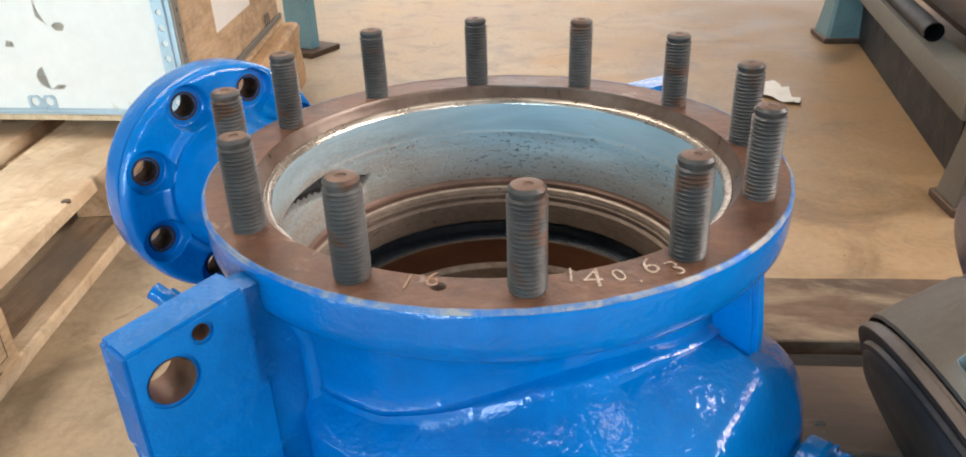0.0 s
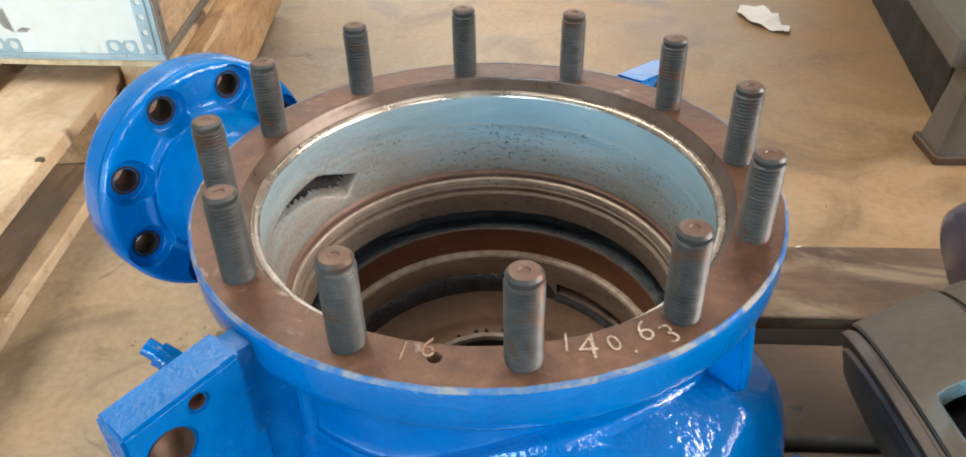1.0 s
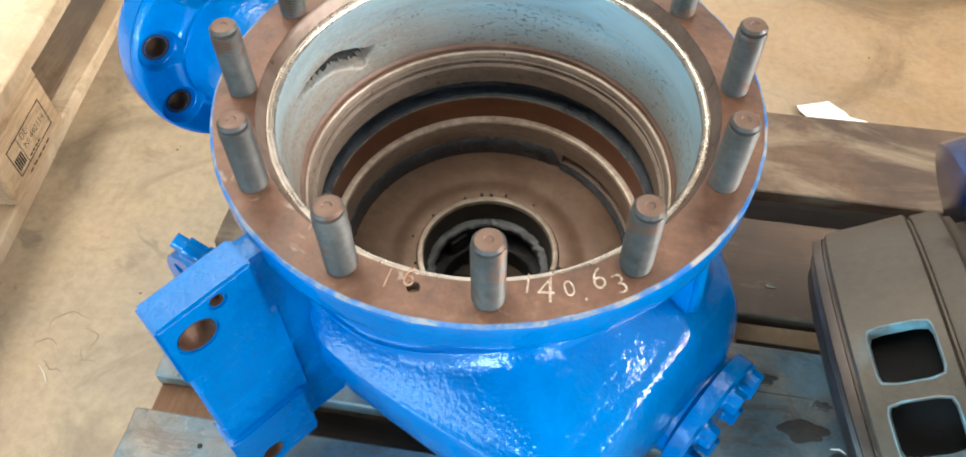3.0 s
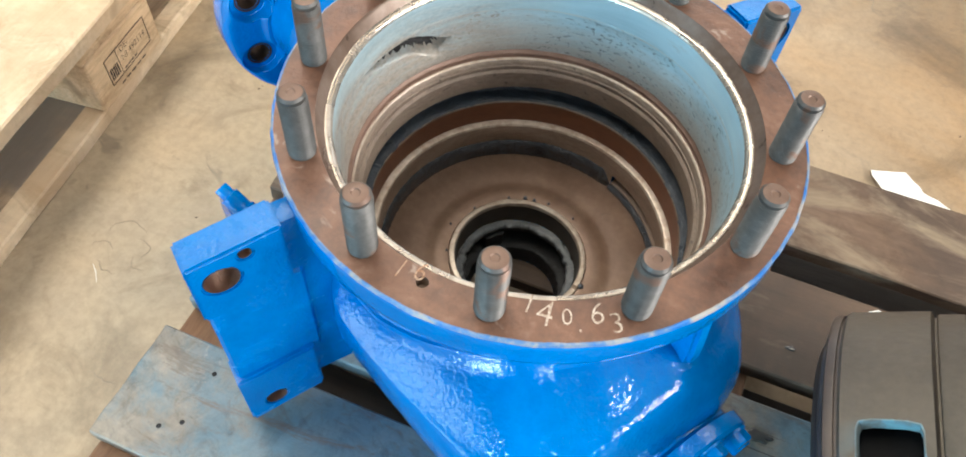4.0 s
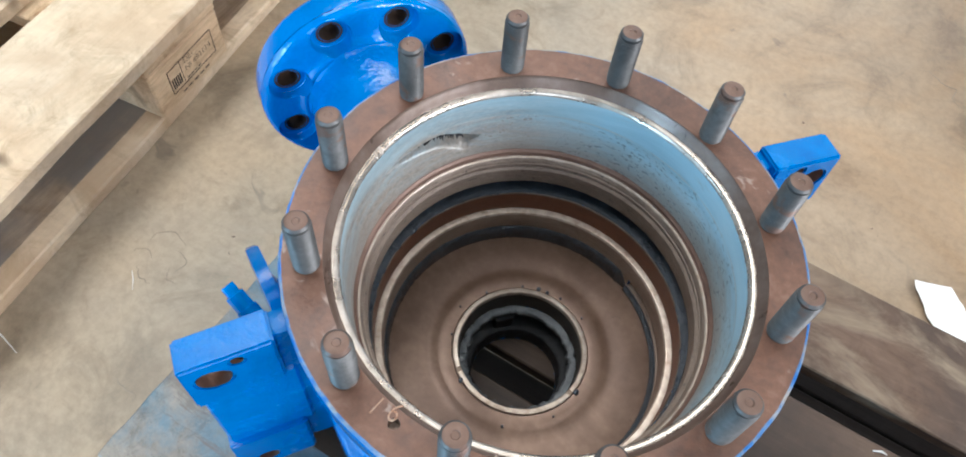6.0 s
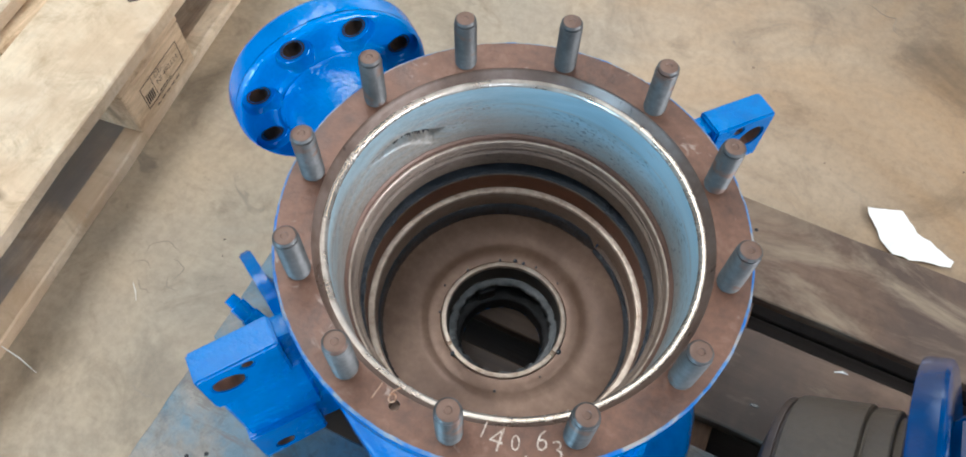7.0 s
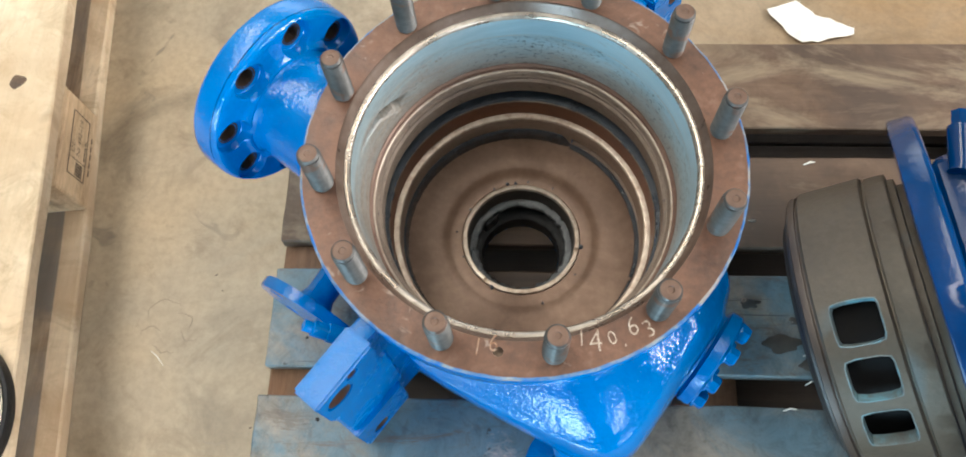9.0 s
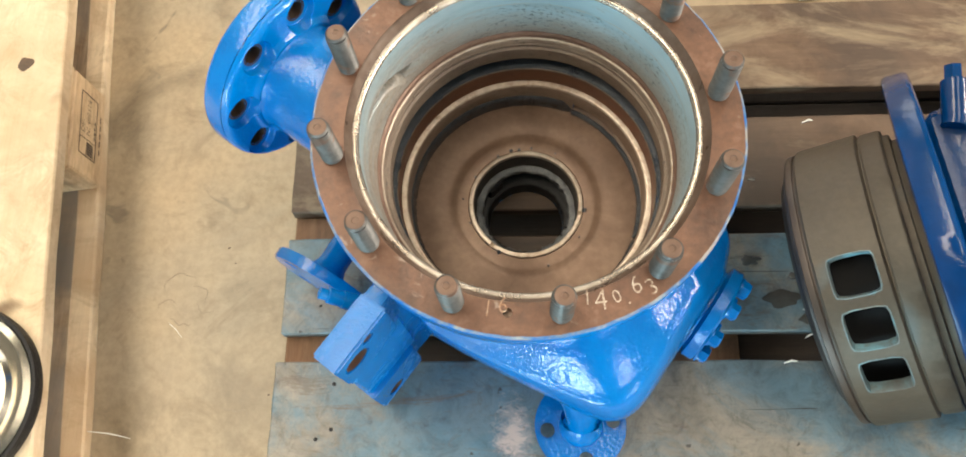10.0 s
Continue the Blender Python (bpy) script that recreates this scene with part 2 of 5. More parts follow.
STEP_BROWN = surface("chestnut_turned_step", [(0.3, (0.10, 0.058, 0.042)), (0.55, (0.19, 0.115, 0.085)), (0.8, (0.30, 0.21, 0.165))],
                     big=14, fine=140, rough=(0.35, 0.55), metal=0.3, bump=(0.3, 0.001), stretch=(1, 1, 3))
BEAD = surface("glossy_black_sealant", [(0.3, (0.016, 0.019, 0.024)), (0.6, (0.035, 0.042, 0.052)), (0.85, (0.10, 0.11, 0.12))],
               big=26, fine=110, rough=(0.08, 0.22), bump=(1.0, 0.006), grain=0.5, spec=0.8)
HUB_WALL = surface("brown_grey_hub_wall", [(0.3, (0.035, 0.029, 0.024)), (0.6, (0.07, 0.058, 0.048)), (0.85, (0.13, 0.11, 0.09))], big=16, fine=120, rough=(0.35, 0.5), metal=0.4, bump=(0.3, 0.001))
THROAT = surface("grey_chipped_throat", [(0.3, (0.045, 0.047, 0.05)), (0.55, (0.11, 0.115, 0.12)), (0.8, (0.26, 0.26, 0.26))], big=24, fine=140, rough=(0.25, 0.45), metal=0.55, bump=(0.8, 0.003))
HOLE_RUST = surface("rusty_hole_wall", [(0.3, (0.018, 0.014, 0.012)), (0.6, (0.045, 0.027, 0.018)), (0.85, (0.10, 0.055, 0.035))], big=40, fine=160, rough=(0.8, 0.95), spec=0.1, bump=(0.6, 0.002))
BLACK_PAINT = surface("black_blue_paint", [(0.3, (0.012, 0.016, 0.024)), (0.6, (0.03, 0.04, 0.055)), (0.85, (0.16, 0.17, 0.18))],
                      big=20, fine=110, rough=(0.2, 0.42), bump=(0.8, 0.004), grain=0.5)
RED_RUST = surface("red_brown_rust", [(0.3, (0.095, 0.036, 0.018)), (0.55, (0.17, 0.066, 0.032)), (0.8, (0.22, 0.10, 0.055))],
                   big=12, fine=120, rough=(0.4, 0.6), metal=0.15, bump=(0.25, 0.001), stretch=(1, 1, 3))
BRIGHT = surface("machined_bright_steel", [(0.28, (0.15, 0.10, 0.07)), (0.41, (0.36, 0.275, 0.21)), (0.56, (0.53, 0.45, 0.37)), (0.8, (0.66, 0.59, 0.51))],
                 big=20, fine=120, rough=(0.32, 0.5), metal=0.45, bump=(0.3, 0.0008), grain=0.5)
DISC = surface("oily_brown_disc", [(0.3, (0.095, 0.055, 0.036)), (0.5, (0.185, 0.115, 0.077)), (0.7, (0.29, 0.195, 0.137))],
               big=9, fine=100, rough=(0.28, 0.5), metal=0.3, bump=(0.12, 0.0008), spots=(60, 0.73, (0.03, 0.022, 0.018)), grain=0.25)
IRON = surface("dark_cast_iron", [(0.3, (0.008, 0.008, 0.009)), (0.6, (0.019, 0.018, 0.019)), (0.85, (0.05, 0.047, 0.046))],
               big=22, fine=120, rough=(0.4, 0.62), metal=0.2, bump=(0.8, 0.003), spec=0.4)
GREY_CAST = surface("grey_cast_housing", [(0.25, (0.046, 0.037, 0.027)), (0.5, (0.076, 0.062, 0.045)), (0.8, (0.12, 0.10, 0.074))],
                    big=9, fine=160, rough=(0.42, 0.6), metal=0.35, bump=(0.4, 0.0016), spots=(4, 0.63, (0.085, 0.12, 0.13)))
SEAL = surface("dark_rim_steel", [(0.3, (0.032, 0.03, 0.03)), (0.6, (0.06, 0.056, 0.055)), (0.85, (0.13, 0.105, 0.085))],
               big=14, fine=120, rough=(0.3, 0.5), metal=0.5, bump=(0.3, 0.001))
RING_BROWN = surface("brown_worn_ring", [(0.3, (0.035, 0.027, 0.022)), (0.55, (0.062, 0.046, 0.036)), (0.8, (0.11, 0.085, 0.066))],
                     big=16, fine=130, rough=(0.35, 0.55), metal=0.35, bump=(0.35, 0.001))
REGISTER = surface("brown_worn_register", [(0.3, (0.060, 0.038, 0.028)), (0.5, (0.115, 0.076, 0.056)), (0.75, (0.19, 0.145, 0.12))], big=20, fine=110, rough=(0.24, 0.44), metal=0.3, bump=(0.3, 0.001))
BORE_EDGE = surface("bright_turned_edge", [(0.28, (0.16, 0.12, 0.09)), (0.45, (0.36, 0.31, 0.26)), (0.7, (0.58, 0.53, 0.47))], big=24, fine=130, rough=(0.2, 0.36), metal=0.75, bump=(0.2, 0.0006))
CYAN_RIM = surface("worn_cyan_rim", [(0.36, (0.10, 0.095, 0.08)), (0.48, (0.12, 0.155, 0.16)), (0.60, (0.14, 0.29, 0.35)), (0.75, (0.22, 0.38, 0.43))], big=30, fine=140, rough=(0.4, 0.6), bump=(0.3, 0.001))
CHALK_FAINT = surface("rubbed_chalk", [(0.34, (0.14, 0.078, 0.052)), (0.45, (0.30, 0.15, 0.08)), (0.60, (0.44, 0.34, 0.26))], big=60, fine=260, grain=0.6, rough=(0.8, 0.95), bump=(0.3, 0.0005))
CHIPPED = surface("chipped_blue_edge", [(0.40, (0.002, 0.11, 0.40)), (0.48, (0.08, 0.17, 0.34)), (0.55, (0.26, 0.27, 0.28)), (0.62, (0.30, 0.26, 0.22)), (0.70, (0.12, 0.068, 0.045))],
                  big=34, fine=120, rough=(0.35, 0.6), metal=0.1, bump=(0.6, 0.002), grain=0.25)
OIL = surface("black_oil_film", [(0.3, (0.05, 0.048, 0.044)), (0.7, (0.09, 0.085, 0.077))], big=30, fine=150, rough=(0.08, 0.3), bump=(0.2, 0.0008))
CHALK = surface("chalk_line", [(0.36, (0.13, 0.072, 0.048)), (0.47, (0.31, 0.235, 0.18)), (0.60, (0.56, 0.48, 0.40))], big=70, fine=420, grain=0.6, rough=(0.8, 0.95), bump=(0.3, 0.0005))


def wood(name, c1, c2, c3, axis=0, knots=True, stain=None, streak=1.0, stained=0.85, pale=None):
    m, nt, bsdf = nodes_of(name)
    st = [9.0, 9.0, 9.0]
    st[axis] = 0.8
    vec = place_of(nt, tuple(st))
    plain = place_of(nt)
    g = noise_of(nt, vec, 5.0, 6, 0.6, 0.9)
    f = noise_of(nt, vec, 26.0, 4, 0.7)
    b = noise_of(nt, plain, 3.2, 5, 0.6, 0.5)
    col = ramp_of(nt, g if streak == 1 else mix_of(nt, 1 - streak, g, noise_of(nt, plain, 14.0, 6, 0.7, 0.5)), [(0.25, c1), (0.5, c2), (0.78, c3)])
    col = mix_of(nt, 0.55 * streak, col, ramp_of(nt, f, [(0.3, (0.62, 0.6, 0.57)), (0.6, (1.06, 1.05, 1.04))]), "MULTIPLY")
    col = mix_of(nt, 0.7, col, ramp_of(nt, b, [(0.3, (0.66, 0.64, 0.62)), (0.55, (1, 1, 1)), (0.8, (1.1, 1.08, 1.03))]), "MULTIPLY")
    mottle = noise_of(nt, plain, 17.0, 8, 0.72, 0.8)
    col = mix_of(nt, 1.0, col, ramp_of(nt, mottle, [(0.30, (0.62, 0.56, 0.48)), (0.5, (1, 1, 1)), (0.72, (1.1, 1.1, 1.1))]), "MULTIPLY")
    if knots:
        k = noise_of(nt, plain, 9.0, 2, 0.4, 0.3)
        col = mix_of(nt, ramp_of(nt, k, [(0.69, (0, 0, 0)), (0.74, (0.85, 0.85, 0.85))]), col, (0.10, 0.055, 0.03))
    if stain:
        s = noise_of(nt, plain, 4.0, 5, 0.62, 0.8)
        col = mix_of(nt, ramp_of(nt, s, [(0.42, (0, 0, 0)), (0.60, (stained, stained, stained))]), col, stain)
    if pale:
        w = noise_of(nt, place_of(nt, (0.45, 1.3, 1)), 5.5, 7, 0.68, 1.0)
        col = mix_of(nt, ramp_of(nt, w, [(0.50, (0, 0, 0)), (0.66, (0.85, 0.85, 0.85))]), col, pale)
    nt.links.new(col, bsdf.inputs["Base Color"])
    rough_of(nt, bsdf, b, 0.5, 0.8)
    bump_of(nt, bsdf, f, 0.35, 0.0016)
    return m


def painted_board():
    """Grey pallet board with blue overspray, smudges, specks and pale scuffs."""
    m, nt, bsdf = nodes_of("blue_stained_board")
    plain, long = place_of(nt), place_of(nt, (0.9, 9.0, 9.0))
    base = ramp_of(nt, noise_of(nt, plain, 9.0, 8, 0.72, 0.7), [(0.28, (0.11, 0.097, 0.082)), (0.48, (0.195, 0.176, 0.147)), (0.70, (0.275, 0.247, 0.203))])
    grain = noise_of(nt, long, 16.0, 5, 0.7, 0.4)
    col = mix_of(nt, 0.28, base, ramp_of(nt, grain, [(0.3, (0.6, 0.58, 0.55)), (0.55, (1.05, 1.05, 1.05))]), "MULTIPLY")
    spray = noise_of(nt, plain, 5.0, 7, 0.68, 0.9)
    col = mix_of(nt, ramp_of(nt, spray, [(0.40, (0, 0, 0)), (0.53, (0.58, 0.58, 0.58)), (0.72, (0.88, 0.88, 0.88))]), col, (0.048, 0.155, 0.23))
    dark = noise_of(nt, plain, 13.0, 6, 0.7, 1.2)
    col = mix_of(nt, ramp_of(nt, dark, [(0.60, (0, 0, 0)), (0.70, (0.7, 0.7, 0.7))]), col, (0.045, 0.04, 0.036))
    scuff = noise_of(nt, plain, 18.0, 7, 0.75, 0.6)
    col = mix_of(nt, ramp_of(nt, scuff, [(0.63, (0, 0, 0)), (0.70, (0.6, 0.6, 0.6))]), col, (0.34, 0.31, 0.28))
    fleck = noise_of(nt, plain, 34.0, 9, 0.8, 0.8)
    col = mix_of(nt, 1.0, col, ramp_of(nt, fleck, [(0.34, (0.60, 0.60, 0.60)), (0.5, (1, 1, 1)), (0.66, (1.22, 1.20, 1.17))]), "MULTIPLY")
    rubbed = noise_of(nt, place_of(nt, (0.5, 2.4, 1)), 8.0, 8, 0.75, 1.4)
    col = mix_of(nt, ramp_of(nt, rubbed, [(0.57, (0, 0, 0)), (0.63, (0.65, 0.65, 0.65))]), col, (0.105, 0.075, 0.055))
    blotch = noise_of(nt, plain, 26.0, 8, 0.78, 1.6)
    col = mix_of(nt, ramp_of(nt, blotch, [(0.57, (0, 0, 0)), (0.61, (0.35, 0.35, 0.35)), (0.70, (0.6, 0.6, 0.6))]), col, (0.09, 0.082, 0.072))
    crack = noise_of(nt, place_of(nt, (1.3, 70.0, 1.0)), 2.4, 3, 0.55, 0.1)
    col = mix_of(nt, ramp_of(nt, crack, [(0.675, (0, 0, 0)), (0.69, (0.9, 0.9, 0.9))]), col, (0.020, 0.017, 0.015))
    speck = noise_of(nt, plain, 70.0, 2, 0.5)
    col = mix_of(nt, ramp_of(nt, speck, [(0.72, (0, 0, 0)), (0.75, (0.8, 0.8, 0.8))]), col, (0.03, 0.026, 0.022))
    # a pale scuffed patch beside the drain flange
    gap = nt.nodes.new("ShaderNodeVectorMath")
    gap.operation = "DISTANCE"
    gap.inputs[1].default_value = (-0.0152 * 1.7, -0.238, 0)
    nt.links.new(place_of(nt, (1.7, 1, 0), False), gap.inputs[0])
    ragged = nt.nodes.new("ShaderNodeMath")
    ragged.operation = "MULTIPLY_ADD"
    ragged.inputs[1].default_value = 9.0
    nt.links.new(gap.outputs["Value"], ragged.inputs[0])
    nt.links.new(noise_of(nt, place_of(nt, (1, 1.5, 1)), 85.0, 7, 0.75, 0.6), ragged.inputs[2])
    col = mix_of(nt, ramp_of(nt, ragged.outputs[0], [(0.58, (0.85, 0.85, 0.85)), (0.68, (0.45, 0.45, 0.45)), (0.88, (0, 0, 0))]), col, (0.52, 0.42, 0.385))
    nt.links.new(col, bsdf.inputs["Base Color"])
    rough_of(nt, bsdf, dark, 0.62, 0.36)
    bump_of(nt, bsdf, grain, 0.2, 0.0014)
    return m


WOOD_GREY = painted_board()
WOOD_WORN = wood("weathered_brown_board", (0.060, 0.036, 0.023), (0.118, 0.074, 0.046), (0.185, 0.125, 0.080), 0, False, (0.052, 0.034, 0.024), 0.6, 0.75, (0.285, 0.225, 0.15))
# Bare brown wood, painted darker still for the shade below the hub.
WOOD_HUB_SHADE = wood("hub_shaded_board", (0.022, 0.013, 0.008), (0.048, 0.029, 0.018), (0.085, 0.054, 0.034), 0, False)
WOOD_BROWN = wood("brown_pallet_bearer", (0.10, 0.05, 0.025), (0.19, 0.10, 0.05), (0.27, 0.16, 0.09), 1)
WOOD_PALE = wood("pale_pine", (0.58, 0.43, 0.27), (0.76, 0.61, 0.42), (0.84, 0.74, 0.57), 1, True, (0.50, 0.34, 0.20), 0.4, 0.65)
WOOD_BLOCK = wood("pine_block", (0.50, 0.34, 0.20), (0.68, 0.50, 0.31), (0.78, 0.61, 0.42), 1)
WOOD_INNER = wood("darker_pine", (0.26, 0.19, 0.13), (0.44, 0.33, 0.22), (0.60, 0.46, 0.32), 1, True, (0.25, 0.22, 0.19))
# Wood painted almost black for the deep shade under the pump pallet.
WOOD_UNDER_SHADE = wood("shaded_underside_board", (0.016, 0.012, 0.009), (0.03, 0.021, 0.015), (0.05, 0.034, 0.024), 0, False)
WOOD_KNOT = surface("dark_knot", [(0.3, (0.045, 0.026, 0.015)), (0.6, (0.12, 0.07, 0.04)), (0.8, (0.22, 0.14, 0.08))], big=60, fine=200, rough=(0.5, 0.7), bump=(0.5, 0.001))
WOOD_ORANGE = wood("fresh_split_pine", (0.42, 0.24, 0.10), (0.58, 0.37, 0.19), (0.66, 0.46, 0.27), 1)
PANEL = surface("white_crate_panel", [(0.3, (0.70, 0.68, 0.62)), (0.6, (0.80, 0.785, 0.73))], big=3, fine=40, rough=(0.5, 0.65), bump=(0.1, 0.001),
                spots=(7, 0.61, (0.50, 0.40, 0.28)), shift=False)
PLY = wood("brown_plywood", (0.42, 0.28, 0.16), (0.54, 0.38, 0.235), (0.62, 0.46, 0.30), 1, False)
GALV = surface("galvanised_strip", [(0.3, (0.33, 0.44, 0.50)), (0.6, (0.45, 0.56, 0.62)), (0.85, (0.55, 0.63, 0.67))], big=20, fine=120,
               rough=(0.32, 0.5), metal=0.55, bump=(0.15, 0.0006))
KNOT_PALE = surface("grey_brown_knot", [(0.3, (0.34, 0.30, 0.24)), (0.6, (0.50, 0.45, 0.36)), (0.85, (0.62, 0.56, 0.46))], big=40, fine=160, rough=(0.6, 0.8), bump=(0.3, 0.001))
PAPER = surface("white_paper", [(0.3, (0.76, 0.75, 0.72)), (0.7, (0.84, 0.83, 0.80))], big=12, fine=80, rough=(0.75, 0.9), bump=(0.2, 0.001))
POST_BLUE = surface("worn_sky_blue_paint", [(0.3, (0.15, 0.33, 0.43)), (0.6, (0.22, 0.44, 0.55)), (0.85, (0.32, 0.52, 0.61))], big=10, fine=90, rough=(0.35, 0.55), bump=(0.15, 0.001))
TEAL = surface("teal_machine_paint", [(0.3, (0.075, 0.15, 0.17)), (0.6, (0.12, 0.215, 0.235)), (0.85, (0.17, 0.26, 0.27))], big=10, fine=90,
               rough=(0.35, 0.55), bump=(0.2, 0.001), spots=(20, 0.70, (0.06, 0.045, 0.035)))
STEEL_RAIL = surface("dusty_steel_rail", [(0.3, (0.13, 0.125, 0.11)), (0.6, (0.20, 0.19, 0.165)), (0.85, (0.27, 0.25, 0.21))], big=8, fine=90,
                     rough=(0.45, 0.65), metal=0.3, bump=(0.2, 0.001))
BASE_IRON = surface("rusty_base_plate", [(0.3, (0.06, 0.038, 0.027)), (0.6, (0.115, 0.075, 0.052)), (0.85, (0.16, 0.11, 0.08))], big=14, fine=90,
                    rough=(0.5, 0.7), metal=0.3, bump=(0.3, 0.001))
CHROME = surface("polished_steel", [(0.3, (0.40, 0.37, 0.31)), (0.7, (0.60, 0.56, 0.48))], big=10, fine=120, rough=(0.14, 0.3), metal=1.0, bump=(0.04, 0.0004))
WALL = surface("hall_wall", [(0.3, (0.12, 0.115, 0.105)), (0.7, (0.17, 0.165, 0.15))], big=1.5, fine=30, rough=(0.6, 0.8), bump=(0.1, 0.002))
ROOFING = surface("roof_sheet", [(0.3, (0.09, 0.092, 0.092)), (0.7, (0.13, 0.132, 0.132))], big=1.2, fine=20, rough=(0.5, 0.7), bump=(0.1, 0.002))
# Near-black colour painted in place of shade inside the drum and oil hole.
BLACK = surface("shade_black", [(0.3, (0.003, 0.003, 0.003)), (0.7, (0.008, 0.008, 0.009))], big=20, fine=100, rough=(0.5, 0.8), spec=0.15)
SCRAPE = surface("scraped_concrete", [(0.3, (0.23, 0.185, 0.135)), (0.7, (0.32, 0.26, 0.19))], big=30, fine=150, rough=(0.6, 0.8))
INK = surface("stamp_ink", [(0.3, (0.022, 0.019, 0.018)), (0.7, (0.07, 0.055, 0.045))], big=60, fine=300, rough=(0.7, 0.9), bump=(0.1, 0.0003))


# ---- mesh helpers ----
def part(name, bm, material, parent=None, label="", sharp=35, scale=U, m=None):
    """Link a bmesh as one mesh object; lengths are scaled from drawing units to metres."""
    if m is not None:
        bm.transform(m)
    bm.transform(Matrix.Scale(scale, 4))
    bmesh.ops.recalc_face_normals(bm, faces=bm.faces)
    me = bpy.data.meshes.new(name)
    bm.to_mesh(me)
    bm.free()
    me.shade_smooth()
    me.set_sharp_from_angle(angle=radians(sharp))
    for mt in material if isinstance(material, (list, tuple)) else (material,):
        me.materials.append(mt)
    ob = new(name, me)
    if parent is not None:
        ob.parent = parent
    if label:
        tagged(ob, label)
    return ob


def thing(name, label, category, group="", kind=""):
    return tagged(new(name), label, category, group, kind)


def ring_loft(rings, closed=True, cap=(False, False)):
    """Join rings of equal length into a skin."""
    bm = bmesh.new()
    vs = [[bm.verts.new(p) for p in r] for r in rings]
    n = len(vs[0])
    for a, b in zip(vs, vs[1:]):
        for i in range(n if closed else n - 1):
            j = (i + 1) % n
            bm.faces.new((a[i], a[j], b[j], b[i]))
    if cap[0]:
        bm.faces.new(vs[0][::-1])
    if cap[1]:
        bm.faces.new(vs[-1])
    return bm


def lathe(profile, seg=96, a0=0.0, a1=360.0, cap=(False, False), wobble=None):
    """Turn (radius, height) pairs about z."""
    full = abs(a1 - a0) >= 359.9
    k = seg if full else seg + 1
    rings = []
    for r, z in profile:
        ring = []
        for i in range(k):
            t = radians(a0 + (a1 - a0) * i / seg)
            d = wobble(t, r, z) if wobble else 0.0
            ring.append(((r + d) * math.cos(t), (r + d) * math.sin(t), z))
        rings.append(ring)
    return ring_loft(rings, full, cap)


def box(x0, x1, y0, y1, z0, z1, bevel=0.0, seg=2, rough=0.0, cuts=0):
    bm = bmesh.new()
    bmesh.ops.create_cube(bm, size=1)
    bm.transform(Matrix.Translation(((x0 + x1) / 2, (y0 + y1) / 2, (z0 + z1) / 2)) @ Matrix.Diagonal((x1 - x0, y1 - y0, z1 - z0, 1)))
    if cuts:
        bmesh.ops.subdivide_edges(bm, edges=bm.edges[:], cuts=cuts, use_grid_fill=True)
    if bevel:
        edges = [e for e in bm.edges if len(e.link_faces) == 2 and e.calc_face_angle(0) > 1.0]
        bmesh.ops.bevel(bm, geom=edges, offset=bevel, segments=seg, affect="EDGES", profile=0.6)
    if rough:
        for v in bm.verts:
            v.co += noise.noise_vector(v.co * 23.0) * rough
    return bm


def plate(outline, holes, thick, bevel=0.0):
    """A flat plate with round holes, from z = 0 down to -thick. holes: (x, y, radius)."""
    bm = bmesh.new()
    loops = [outline] + [[(x + r * math.cos(2 * math.pi * i / 20), y + r * math.sin(2 * math.pi * i / 20)) for i in range(20)] for x, y, r in holes]
    for lp in loops:
        vs = [bm.verts.new((x, y, 0)) for x, y in lp]
        for a, b in zip(vs, vs[1:] + vs[:1]):
            bm.edges.new((a, b))
    bmesh.ops.triangle_fill(bm, edges=bm.edges[:], use_beauty=True)
    rim = [e for e in bm.edges if e.is_boundary]
    top = bm.faces[:]
    bottom = bmesh.ops.duplicate(bm, geom=top + rim + bm.verts[:])
    pairs = bottom["vert_map"]
    low = [g for g in bottom["geom"] if isinstance(g, bmesh.types.BMVert)]
    bmesh.ops.translate(bm, verts=low, vec=(0, 0, -thick))
    for e in rim:
        a, b = e.verts
        bm.faces.new((a, b, pairs[b], pairs[a]))
    bmesh.ops.recalc_face_normals(bm, faces=bm.faces)
    if bevel:
        es = [e for e in bm.edges if len(e.link_faces) == 2 and e.calc_face_angle(0) > 1.0]
        bmesh.ops.bevel(bm, geom=es, offset=bevel, segments=2, affect="EDGES")
    return bm


def circle(r, n=64, cx=0.0, cy=0.0, start=0.0):
    return [(cx + r * math.cos(start + 2 * math.pi * i / n), cy + r * math.sin(start + 2 * math.pi * i / n)) for i in range(n)]


def tube(points, radii, seg=20, cap=True):
    """A pipe through points with the given radii."""
    pts = [Vector(p) for p in points]
    rings = []
    side = Vector((0, 0, 1))
    for i, p in enumerate(pts):
        d = (pts[min(i + 1, len(pts) - 1)] - pts[max(i - 1, 0)]).normalized()
        if abs(d.dot(side)) > 0.95:
            side = Vector((1, 0, 0))
        a = d.cross(side).normalized()
        b = d.cross(a)
        rings.append([p + radii[i] * (math.cos(2 * math.pi * k / seg) * a + math.sin(2 * math.pi * k / seg) * b) for k in range(seg)])
    return ring_loft(rings, True, (cap, cap))


def joined(*bms):
    out = bmesh.new()
    for b in bms:
        me = bpy.data.meshes.new("tmp")
        b.to_mesh(me)
        b.free()
        out.from_mesh(me)
        bpy.data.meshes.remove(me)
    return out


